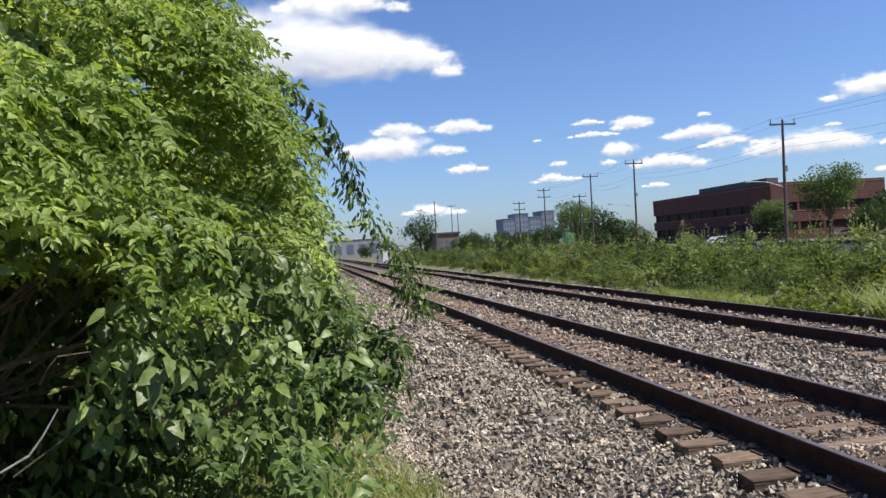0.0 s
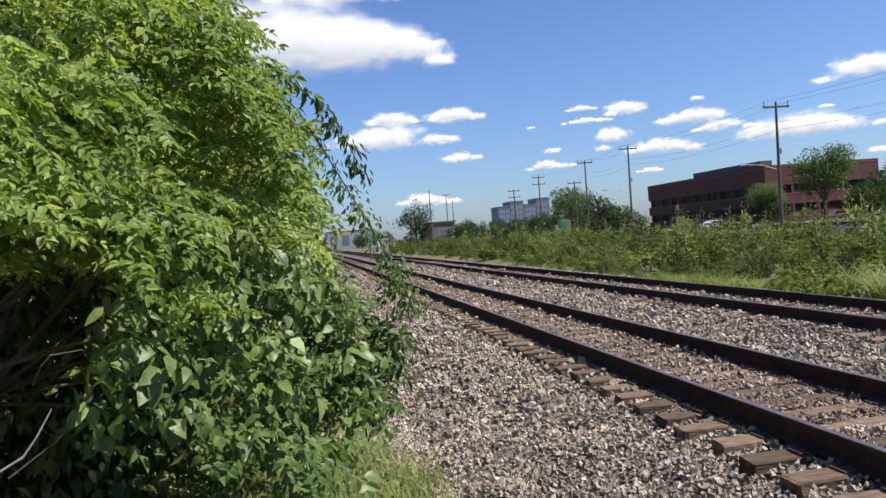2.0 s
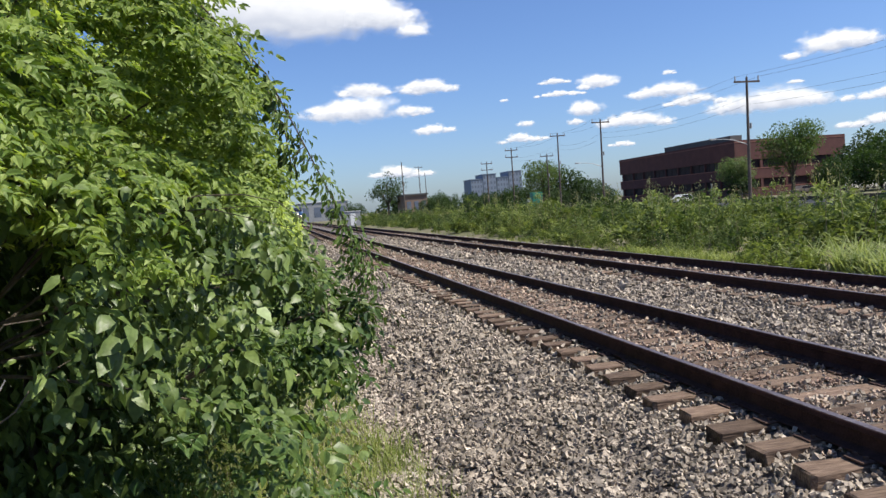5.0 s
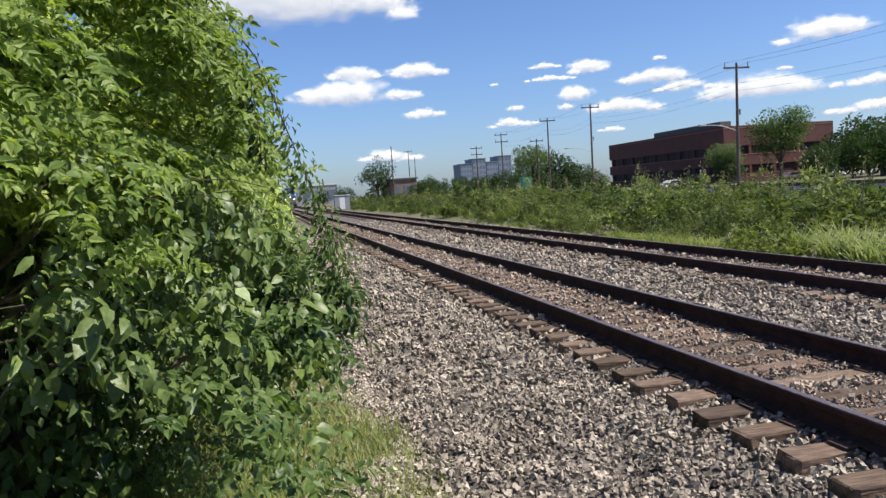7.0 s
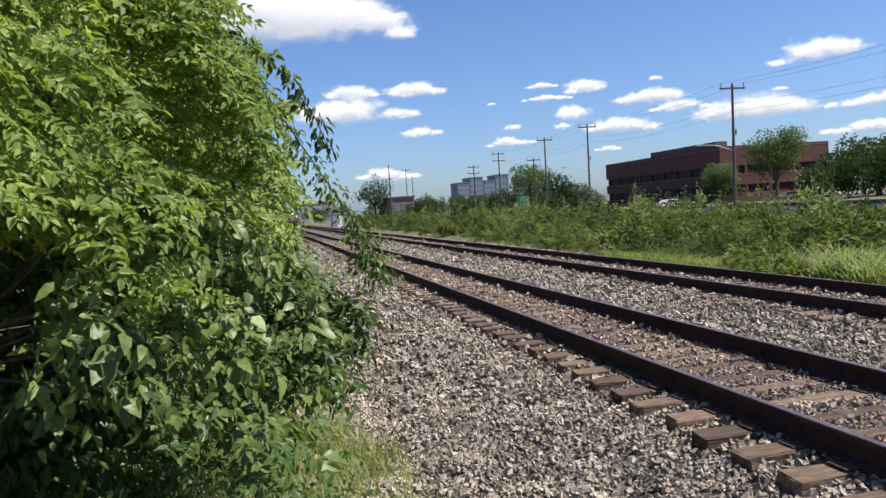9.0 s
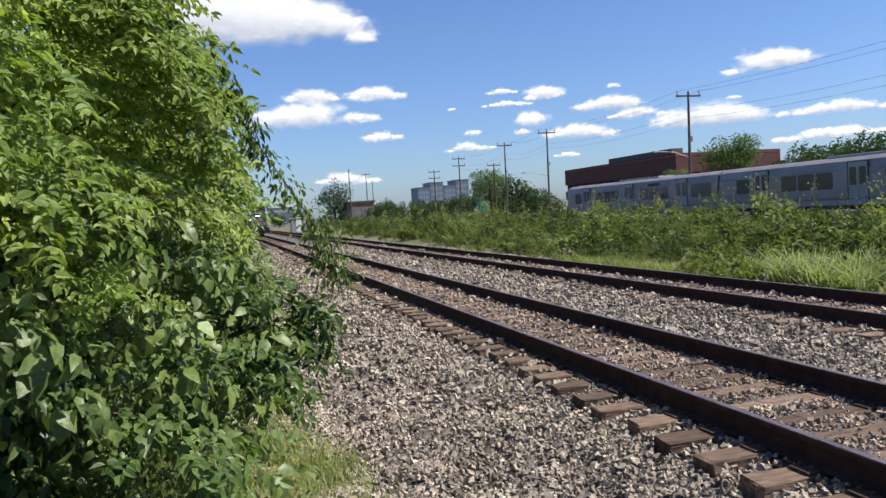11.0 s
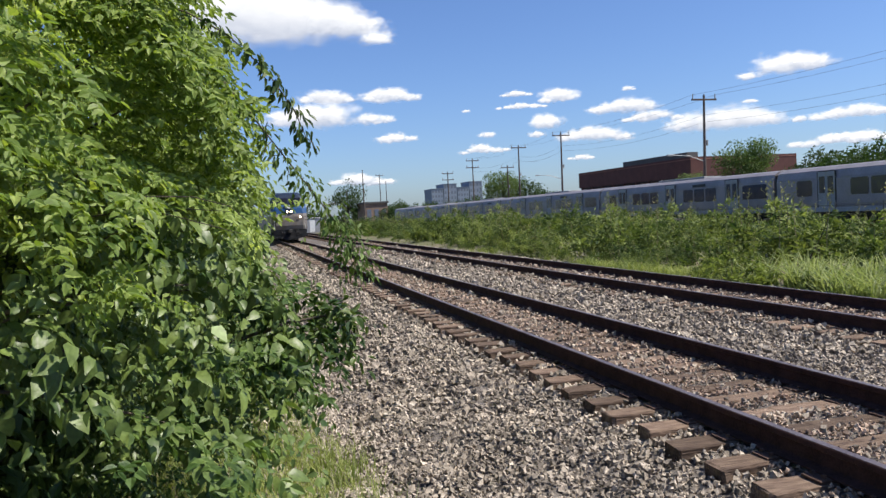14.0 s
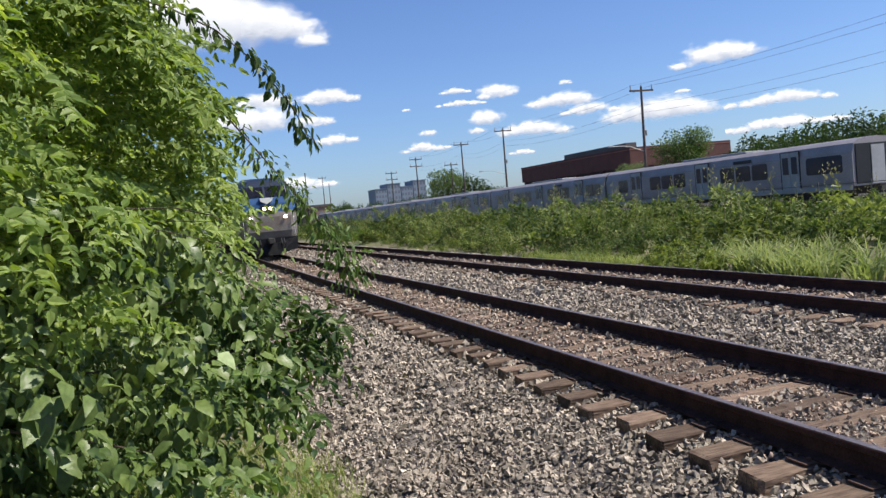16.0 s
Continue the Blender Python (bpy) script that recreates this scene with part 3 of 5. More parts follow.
def hanging_rows(tip, axis, length, rs, per=11, leaf=0.08, clear=None, shoots=3):
    """Arching shoots with big pointed leaves hanging under them in two rows."""
    n = len(tip)
    axis = norm(axis)
    tip, axis, length = np.repeat(tip, shoots, axis=0), np.repeat(axis, shoots, axis=0), np.repeat(length, shoots)
    m = n * shoots
    axis = norm(axis + unit(m, rs) * np.where(np.arange(m) % shoots, 0.6, 0.15)[:, None])
    length = length * np.where(np.arange(m) % shoots, 0.6, 1.0)
    tip = tip + unit(m, rs) * np.where(np.arange(m) % shoots, 0.14, 0.0)[:, None]
    t = (np.arange(per) + 0.5) / per
    p = tip[:, None] - axis[:, None] * (length[:, None] * (1 - t))[..., None]
    p[..., 2] -= 0.35 * length[:, None] * t ** 2 - 0.10 * length[:, None]
    side = norm(np.cross(axis, np.array([0, 0, 1.0]) + unit(m, rs) * 0.3))
    sg = np.where(np.arange(per) % 2, 1.0, -1.0)
    jit = unit(m * per, rs).reshape(m, per, 3)
    td = side[:, None] * sg[None, :, None] * 0.5 + axis[:, None] * 0.25 + np.array([0.08, -0.08, -0.65]) + jit * 0.55
    up = np.array([0.5, -0.35, 0.75]) + unit(m * per, rs) * 0.65
    size = leaf * np.repeat(0.45 + 0.95 * rs.rand(m) ** 1.5, per) * (0.65 + 0.7 * rs.rand(m * per)) * np.repeat(np.clip(tip[:, 1] / 3.3, 0.6, 1.0), per)
    p = (p + jit * 0.02).reshape(-1, 3)
    td = td.reshape(-1, 3)
    if clear is not None:
        keep = ~clear(p)
        p, td, size, up = p[keep], td[keep], size[keep], up[keep]
    return leaves(p, td, size, rs, 1.15, 2, up)


def hollow_under(p):
    """The dark open space under the boughs, beside the path."""
    x, y, z = p.T
    wav = 0.10 * np.sin(z * 9.0) + 0.07 * np.sin(y * 11.0 + z * 5.0)
    deep = (z < 1.70 + wav) & (x < (-0.275 + 0.3 * wav) * (y - 0.22))
    low = (z < 1.07 + wav) & (x < (-0.085 + 0.5 * wav) * (y - 0.22)) & (y < 5.6)
    low |= (z < 0.95 + wav) & (x < (-0.05 + 0.4 * wav) * (y - 0.22)) & (y < 5.0)
    near = (z < 1.7) & (y < 2.3)
    return (deep | low | near) & (y < 6)


def bough_tips(y0, y1, z0, z1, dy, dz, relief, rs, skip=0.1):
    out = []
    y = y0
    while y < y1:
        y += dy * (0.45 if y < 2.7 else 1.0)
        for z in np.arange(z0, z1, dz):
            if rs.rand() < skip:
                continue
            yy, zz = y + rs.uniform(-0.5, 0.5) * dy, z + rs.uniform(-0.45, 0.45) * dz
            cave = 0.55 if 2.9 < yy < 4.4 and 1.66 < zz < 2.02 else 0.0
            out.append((face_x(yy, zz) + rs.uniform(-relief, 0.06) - cave, yy, zz))
    return np.array(out)


def near_stems(root, base, ends, rs):
    """Forked stems rising inside the growth to its boughs."""
    fork = [Vector((-0.25, -0.9, 1.3)), Vector((-0.1, 0.2, 1.7)), Vector((-0.2, 1.2, 1.5))]
    boughs = {k: [(bend((0.0, f.y * 0.4, 0), f, 0.0, 6), 0.05, 0.025)] for k, f in enumerate(fork)}
    for e in ends:
        q = Vector(e - base)
        k = min(boughs, key=lambda b: (fork[b] - q).length)
        boughs[k].append((bend(fork[k], q, 0.08, 5), 0.014, 0.003))
    for pl in boughs.values():
        branches(pl, M_BARK, root, "stem")


def near_tree_growth():
    rs = np.random.RandomState(22)
    base = np.array((face_x(3.6, 1.0) - 1.9, 3.6, -0.55))
    root = empty("lineside_tree", base, "bright green tree with feathery compound leaves above the shrub", "tree", "lineside growth")
    tips = bough_tips(1.3, 5.8, 1.78, 3.5, 0.30, 0.28, 0.52, rs, 0.16)
    tips = tips[tips[:, 2] < 2.5 + (tips[:, 1] - 2.0) * 0.45]
    tips[:, 0] += np.interp(tips[:, 2], [1.6, 2.3, 2.7, 3.4], [-0.12, -0.05, 0.08, 0.22]) * np.clip((tips[:, 1] - 2.5) / 0.7, 0, 1)
    axis = np.array([0.62, -0.55, -0.02]) + unit(len(tips), rs) * 0.45
    v, f = plumes(tips, axis, 0.45 + 0.3 * rs.rand(len(tips)), rs, 13, 5, 0.034, 9, hollow_under)
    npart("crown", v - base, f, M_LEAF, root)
    back = tips + np.array([-0.55, 0.25, -0.02]) + unit(len(tips), rs) * 0.15
    v, f = plumes(back, axis, np.full(len(tips), 0.8), rs, 10, 4, 0.042, 7, hollow_under)
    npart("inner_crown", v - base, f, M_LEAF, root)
    # boughs at the outer edge, over the track side, their shade coloured in
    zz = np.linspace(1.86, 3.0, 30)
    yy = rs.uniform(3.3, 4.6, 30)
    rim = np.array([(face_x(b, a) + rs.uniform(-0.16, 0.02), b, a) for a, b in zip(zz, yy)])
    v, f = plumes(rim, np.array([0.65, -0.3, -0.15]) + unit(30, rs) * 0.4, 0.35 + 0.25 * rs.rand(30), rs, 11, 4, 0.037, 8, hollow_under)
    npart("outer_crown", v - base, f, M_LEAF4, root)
    near_stems(root, base, [t for t in tips[::4] - np.array([0.25, -0.2, 0]) if t[1] > 3.2], rs)
    return root


def near_shrub_growth():
    rs = np.random.RandomState(21)
    base = np.array((face_x(3.7, 1.0) - 1.9, 3.7, -0.55))
    root = empty("lineside_shrub", base, "shrub with large pointed leaves hanging over the ballast edge", "shrub", "lineside growth")
    tips = bough_tips(2.25, 6.0, 0.1, 1.78, 0.22, 0.18, 0.34, rs, 0.08)
    axis = np.array([0.62, -0.5, 0.05]) + unit(len(tips), rs) * 0.45
    v, f = hanging_rows(tips, axis, 0.40 + 0.3 * rs.rand(len(tips)), rs, 12, 0.061, hollow_under)
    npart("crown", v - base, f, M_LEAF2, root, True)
    fine = bough_tips(2.4, 6.0, 0.0, 1.8, 0.36, 0.30, 0.25, rs, 0.5)
    v, f = plumes(fine, np.array([0.62, -0.5, 0.1]) + unit(len(fine), rs) * 0.45, 0.35 + 0.2 * rs.rand(len(fine)), rs, 9, 3, 0.043, 7, hollow_under)
    npart("young_growth", v - base, f, M_LEAF3, root)
    v, f = leaves(np.array([(-0.11, 2.66, 1.41)]), np.array([(0.45, -0.25, -0.3)]), np.array([0.058]), rs, 1.4, 2, np.array([(0.4, -0.6, 0.7)]))
    tagged(npart("pale_leaf", v - base, f, M_PALE, root, True), "leaf turned to the light, made pale for its highlight")
    back = tips[::2] + np.array([-0.5, 0.25, 0.0]) + unit(len(tips[::2]), rs) * 0.2
    v, f = hanging_rows(back, axis[::2], np.full(len(back), 0.7), rs, 8, 0.085, hollow_under)
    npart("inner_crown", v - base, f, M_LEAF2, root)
    near_stems(root, base, [t for t in tips[::5] - np.array([0.25, -0.2, 0]) if t[1] > 3.4 and t[0] > -0.2], rs)
    return root


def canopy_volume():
    """Dark leaf mass added behind the lit boughs, to shade the hollow below."""
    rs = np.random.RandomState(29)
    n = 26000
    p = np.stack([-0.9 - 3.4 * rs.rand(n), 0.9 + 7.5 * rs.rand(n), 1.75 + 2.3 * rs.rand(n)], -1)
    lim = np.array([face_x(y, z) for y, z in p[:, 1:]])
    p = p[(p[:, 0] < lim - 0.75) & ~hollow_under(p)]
    base = np.array((-2.4, 4.6, -0.55))
    root = empty("lineside_tree", base, "dark leaf mass added deep in the lineside row for shade", "tree", "lineside growth")
    low = np.stack([-1.0 - 3.2 * rs.rand(14000), 5.4 + 3.4 * rs.rand(14000), -0.5 + 2.4 * rs.rand(14000)], -1)
    p = np.concatenate([p, low])
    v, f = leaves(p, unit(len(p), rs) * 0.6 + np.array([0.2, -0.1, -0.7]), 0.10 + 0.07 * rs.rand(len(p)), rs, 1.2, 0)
    # the dark shrub leaf colour stands for deep shade here
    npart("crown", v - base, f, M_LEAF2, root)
    for k in (-1.2, 0.9):
        branches([(bend((0, k, 0), (0.2 * k, k * 1.4, 3.2), 0, 6), 0.07, 0.02)], M_BARK, root)
    return root


def sprig(name, path, leaf, count, seed, label, spread=0.12, tipw=1.0, material=None, bunch=0.8, stem=0.004):
    """A leafy hanging branch; path in metres from its root."""
    rs = np.random.RandomState(seed)
    root = empty(name, (0, 0, 0), label, "branch", "swaying branches")
    P = np.array(path, float)
    tw = [( [Vector(p) for p in path], stem, 0.002)]
    t = rs.rand(count) ** bunch * (len(P) - 1)
    i = np.minimum(t.astype(int), len(P) - 2)
    p = P[i] + (P[i + 1] - P[i]) * (t - i)[:, None]
    off = unit(count, rs) * spread * (0.3 + rs.rand(count))[:, None] * (0.5 + tipw * t / len(P))[:, None]
    for k in range(0, count, 14):
        tw.append(([Vector(p[k]), Vector(p[k] + off[k] * 0.6), Vector(p[k] + off[k] * 1.2 + np.array([0, 0, -0.03]))], 0.002, 0.001))
    branches(tw, M_BARK, root, "twig")
    v, f = leaves(p + off, off / spread * 0.6 + unit(count, rs) * 0.4 + np.array([0.1, 0, -0.8]), leaf * (0.6 + 0.7 * rs.rand(count)), rs)
    npart("leaves", v, f, material or M_LEAF, root)
    return root


def tree(name, h, w, lumps, per, leaf, seed, material, label, group="far trees", bare=0.25):
    """A broad tree with trunk, limbs and an uneven crown."""
    rs = np.random.RandomState(seed)
    root = empty(name, (0, 0, 0), label, "tree", group)
    d = unit(lumps, rs)
    cen = d * (rs.rand(lumps) ** 0.4)[:, None] * np.array([w * 0.42, w * 0.42, h * (1 - bare) * 0.40]) + np.array([0, 0, h * (bare + (1 - bare) * 0.5)])
    rad = (0.10 + 0.09 * rs.rand(lumps)) * w
    v, f = clump_leaves(cen, rad, np.full(lumps, per), leaf, rs, face=(0, 0, 0.2), droop=0.2)
    npart("crown", v, f, material, root)
    pl = [([Vector((0, 0, -0.2)), Vector((0.02 * h, 0, h * 0.3)), Vector((0, 0.01 * h, h * 0.75))], 0.03 * h, 0.01 * h)]
    for c in cen[:10]:
        pl.append((bend((0, 0, h * rs.uniform(0.2, 0.5)), tuple(c), 0.02 * h, 4), 0.011 * h, 0.003 * h))
    branches(pl, M_BARK, root)
    return root


def grass(name, x, y, zfun, height, width, material, label, seed, parent=None, bow=0.75):
    """Standing blades, each bent over a little."""
    rs = np.random.RandomState(seed)
    n = len(x)
    h = height * (0.5 + 0.8 * rs.rand(n))
    a = rs.rand(n) * 6.283
    lean = bow * (0.35 + rs.rand(n))
    dx, dy = np.cos(a), np.sin(a)
    wx, wy = -dy * width, dx * width
    z0 = zfun(x)
    def pt(t, s):
        o = lean * t * t * h
        return np.stack([x + dx * o + wx * s * (1 - t * 0.85), y + dy * o + wy * s * (1 - t * 0.85), z0 + h * t * (1 - 0.25 * lean * t)], -1)
    v = np.stack([pt(0, -1), pt(0, 1), pt(0.55, -1), pt(0.55, 1), pt(1, -1), pt(1, 1)], 1).reshape(-1, 3)
    f = (BLADE_F[None] + 6 * np.arange(n)[:, None, None]).reshape(-1, 4)
    return tagged(npart(name, v, f, material, parent), label, "grass", kind="stuff")


# ---- trains ----
def wheel_mesh(r=0.5, w=0.13):
    bm = bmesh.new()
    m = Matrix.Rotation(radians(90), 4, "Y")
    bmesh.ops.create_cone(bm, cap_ends=True, segments=20, radius1=r, radius2=r, depth=w, matrix=m)
    bmesh.ops.create_cone(bm, cap_ends=True, segments=20, radius1=r + 0.025, radius2=r + 0.025, depth=0.03, matrix=Matrix.Translation((w * 0.5, 0, 0)) @ m)
    me = bpy.data.meshes.new("wheel"); bm.to_mesh(me); bm.free(); me.materials.append(M_UNDER)
    return me


def truck(parent, y, gauge=0.75, half=1.3, mesh=None):
    for s in (-1, 1):
        t = part("side_frame", nbox(s * 1.0, s * 1.15, y - half - 0.3, y + half + 0.3, 0.35, 0.75, bevel=0.04), M_UNDER, parent)
        for sy in (-half, half):
            w = new("wheel", mesh); w.parent = t; w.location = (s * gauge, y + sy, 0.5)


def metro_car():
    """Stainless metro car, 22.6 m, three doors a side; origin at mid length on the rail."""
    H = 11.3
    root = empty("metro_car", (0, 0, 0), "stainless steel metro car with dark windows", "train car", "metro train")
    prof = [(-1.50, 0.95), (-1.56, 1.25), (-1.56, 2.55), (-1.42, 3.05), (-1.05, 3.25), (0, 3.33), (1.05, 3.25), (1.42, 3.05), (1.56, 2.55), (1.56, 1.25), (1.50, 0.95)]
    part("body", prism(bmesh.new(), prof, -H, H), M_STEEL, root)
    part("side_sill", box(nbox(-1.60, -1.50, -H + 0.1, H - 0.1, 0.78, 1.02, bevel=0.02), 1.50, 1.60, -H + 0.1, H - 0.1, 0.78, 1.02, bevel=0.02), M_GREY, root)
    bm = bmesh.new()
    for s in (-1, 1):
        for z in (1.22, 1.34, 2.62):
            box(bm, s * 1.555, s * 1.575, -H + 0.1, H - 0.1, z, z + 0.03)
    part("corrugation", bm, M_STEEL, root)
    part("underframe", nbox(-1.25, 1.25, -H + 1, H - 1, 0.55, 0.95), M_UNDER, root)
    part("roof_unit", nbox(-0.7, 0.7, -3, 3, 3.28, 3.42, bevel=0.05), M_GREY, root)
    for s in (-1, 1):
        e = part("end_mask", nbox(-1.38, 1.38, s * H, s * (H + 0.06), 1.05, 3.0, bevel=0.02), M_BLACK, root, "black end of the car")
        part("end_door", nbox(-0.42, 0.42, s * (H + 0.06), s * (H + 0.09), 1.0, 2.9), M_GREY, e)
        part("coupler", nbox(-0.15, 0.15, s * H, s * (H + 0.32), 0.6, 0.85), M_UNDER, root)
    doors = (-7.3, 0.0, 7.3)
    pane = bpy.data.meshes.new("window"); bm = nbox(-0.014, 0.014, -0.60, 0.60, -0.44, 0.44); bmesh.ops.bevel(bm, geom=[e for e in bm.edges if abs(e.verts[0].co.x - e.verts[1].co.x) > 0.01], offset=0.06, segments=2, affect="EDGES"); bm.to_mesh(pane); bm.free(); pane.materials.append(M_GLASSD)
    leafm = bpy.data.meshes.new("door_leaf"); bm = nbox(-0.02, 0.02, -0.30, 0.30, -0.98, 0.98); bm.to_mesh(leafm); bm.free(); leafm.materials.append(M_GREY)
    dpane = bpy.data.meshes.new("door_window"); bm = nbox(-0.012, 0.012, -0.20, 0.20, -0.45, 0.45); bm.to_mesh(dpane); bm.free(); dpane.materials.append(M_GLASSD)
    gap = bpy.data.meshes.new("door_pocket"); bm = nbox(-0.012, 0.012, -0.70, 0.70, -1.02, 1.02); bm.to_mesh(gap); bm.free(); gap.materials.append(M_BLACK)
    for s in (-1, 1):
        for y in doors:
            g = new("door_pocket", gap); g.parent = root; g.location = (s * 1.556, y, 1.98)
            for k in (-0.31, 0.31):
                d = new("door_leaf", leafm); d.parent = g; d.location = (s * 0.012, k, 0)
                w = new("door_window", dpane); w.parent = g; w.location = (s * 0.036, k, 0.28)
        for y in (-10.1, -9.0, -5.0, -3.65, -2.3, 2.3, 3.65, 5.0, 9.0):
            w = new("window", pane); w.parent = root; w.location = (s * 1.562, y, 2.1)
        part("sign", nbox(s * 1.545, s * 1.575, -4.4, -2.9, 2.68, 2.86), M_BLACK, root)
    wm = wheel_mesh(0.42)
    for y in (-7.6, 7.6):
        truck(root, y, mesh=wm, half=1.1)
    return root


def locomotive():
    """Blue and silver passenger diesel; origin on the rail under its front lamps, nose towards -y."""
    root = empty("locomotive", (0, 0, 0), "blue and silver passenger diesel locomotive with lit headlights", "locomotive", "passenger train")
    W = 1.52
    low = [(-W, 1.05), (-W, 2.35), (W, 2.35), (W, 1.05)]
    part("lower_body", prism(bmesh.new(), low, 0.55, 20.6), M_SILVER, root, "dull silver lower body")
    up = [(-W, 2.35), (-W, 3.55), (-1.30, 3.95), (1.30, 3.95), (W, 3.55), (W, 2.35)]
    part("upper_body", prism(bmesh.new(), up, 1.9, 20.6), M_BLUE, root, "blue upper body")
    roof = [(-1.32, 3.94), (-0.95, 4.25), (0.95, 4.25), (1.32, 3.94)]
    part("roof", prism(bmesh.new(), roof, 2.0, 20.4), M_DBLUE, root, "dark roof")
    # nose: stacked outlines, raked back above the lamp line and rounded at the corners
    def ring(bm, y, z, w, r):
        pts = [(-w, y + 1.6), (-w, y + r), (-w + r * 0.35, y + r * 0.35), (-w + r, y), (w - r, y), (w - r * 0.35, y + r * 0.35), (w, y + r), (w, y + 1.6)]
        return [bm.verts.new((a, b, z)) for a, b in pts]
    def stack(rows):
        bm = bmesh.new()
        rings = [ring(bm, *r) for r in rows]
        for a, b in zip(rings, rings[1:]):
            for i in range(7):
                bm.faces.new((a[i], a[i + 1], b[i + 1], b[i]))
        bm.faces.new(rings[0][::-1]); bm.faces.new(rings[-1])
        bmesh.ops.recalc_face_normals(bm, faces=bm.faces)
        return bm
    part("nose_lower", stack([(0.12, 1.0, 1.42, 0.3), (0.0, 1.35, 1.5, 0.35), (0.0, 2.12, 1.52, 0.35), (0.06, 2.36, 1.52, 0.35)]), M_SILVER, root, "silver nose with dirt")
    part("nose_upper", stack([(0.06, 2.36, 1.52, 0.35), (0.18, 2.8, 1.50, 0.4), (0.42, 3.15, 1.46, 0.45)]), M_BLUE, root, "blue nose")
    part("cab", stack([(0.46, 3.15, 1.46, 0.45), (0.95, 3.75, 1.40, 0.45), (1.25, 4.05, 1.25, 0.5), (1.7, 4.24, 1.0, 0.5)]), M_DBLUE, root, "dark navy cab front")
    for s in (-1, 1):
        bm = bmesh.new()
        vs = [bm.verts.new(p) for p in ((s * 0.06, 0.44, 3.19), (s * 1.12, 0.44, 3.19), (s * 1.06, 0.90, 3.74), (s * 0.06, 0.90, 3.74))]
        bm.faces.new(vs)
        bmesh.ops.solidify(bm, geom=bm.faces, thickness=0.03)
        part("windshield", bm, M_GLASSD, root)
        hl = bmesh.new()
        bmesh.ops.create_cone(hl, cap_ends=True, segments=16, radius1=0.085, radius2=0.085, depth=0.12, matrix=Matrix.Translation((s * 0.16, -0.03, 2.55)) @ Matrix.Rotation(radians(90), 4, "X"))
        part("headlight", hl, M_LAMP, root, "lit headlight")
        dl = bmesh.new()
        bmesh.ops.create_cone(dl, cap_ends=True, segments=16, radius1=0.075, radius2=0.075, depth=0.12, matrix=Matrix.Translation((s * 0.88, -0.05, 2.08)) @ Matrix.Rotation(radians(90), 4, "X"))
        part("ditch_light", dl, M_DLAMP, root, "lit ditch light")
        part("handrail", tube(bmesh.new(), [(s * 1.3, -0.05, 1.1), (s * 1.3, -0.12, 1.2), (s * 1.3, -0.12, 2.0), (s * 1.3, -0.05, 2.05)], [0.02] * 4), M_WHITE, root)
        part("side_window", nbox(s * 1.50, s * 1.535, 2.2, 3.1, 2.75, 3.4), M_GLASSD, root)
        part("step", nbox(s * 1.2, s * 1.5, 0.1, 0.5, 0.45, 0.52), M_UNDER, root)
        part("side_stripe", nbox(s * 1.51, s * 1.53, 0.6, 20.5, 2.28, 2.36), M_WHITE, root)
    bm = bmesh.new()
    prism(bm, [(-0.34, 3.12), (-0.30, 2.95), (-0.12, 2.86), (0.0, 2.78), (0.12, 2.86), (0.30, 2.95), (0.34, 3.12)], 0.10, 0.45)
    part("emblem", bm, M_WHITE, root, "white emblem on the blue nose")
    bm = bmesh.new()
    box(bm, -0.34, 0.34, -0.02, 0.12, 2.38, 2.72, bevel=0.03)
    part("headlight_housing", bm, M_BLACK, root)
    bm = bmesh.new()
    a = [bm.verts.new(p) for p in ((-1.45, 0.1, 1.0), (1.45, 0.1, 1.0), (1.4, 0.05, 0.35), (0.35, -0.35, 0.12), (-0.35, -0.35, 0.12), (-1.4, 0.05, 0.35))]
    bm.faces.new(a)
    bmesh.ops.solidify(bm, geom=bm.faces, thickness=0.08)
    part("plow", bm, M_BLACK, root, "black pilot plow")
    part("coupler", nbox(-0.16, 0.16, -0.65, 0.1, 0.72, 1.0, bevel=0.04), M_UNDER, root)
    for x in (-0.55, -0.7, 0.55, 0.7):
        part("hose", tube(bmesh.new(), [(x, 0.0, 0.95), (x, -0.25, 0.7), (x, -0.15, 0.4)], [0.03] * 3), M_BLACK, root)
    part("fuel_tank", nbox(-1.3, 1.3, 7.5, 13, 0.3, 1.0, bevel=0.1), M_UNDER, root)
    part("frame", nbox(-1.35, 1.35, 0.6, 20.5, 0.8, 1.06), M_UNDER, root)
    wm = wheel_mesh(0.5)
    for y in (4.0, 16.6):
        truck(root, y, mesh=wm, half=1.35)
    return root


def coach():
    root = empty("passenger_coach", (0, 0, 0), "silver passenger coach behind the locomotive", "train car", "passenger train")
    prof = [(-1.45, 1.0), (-1.52, 1.3), (-1.52, 3.2), (-1.2, 3.75), (0, 3.95), (1.2, 3.75), (1.52, 3.2), (1.52, 1.3), (1.45, 1.0)]
    part("body", prism(bmesh.new(), prof, 0, 25.5), M_SILVER, root)
    for s in (-1, 1):
        for k in range(11):
            part("window", nbox(s * 1.51, s * 1.53, 2.2 + k * 2.0, 3.6 + k * 2.0, 2.2, 2.9), M_GLASSD, root)
        part("stripe", nbox(s * 1.515, s * 1.528, 0.3, 25.2, 3.0, 3.1), M_BLUE, root)
    part("underframe", nbox(-1.2, 1.2, 1, 24.5, 0.5, 1.0), M_UNDER, root)
    wm = wheel_mesh(0.46)
    for y in (4, 21.5):
        truck(root, y, mesh=wm, half=1.25)
    return root


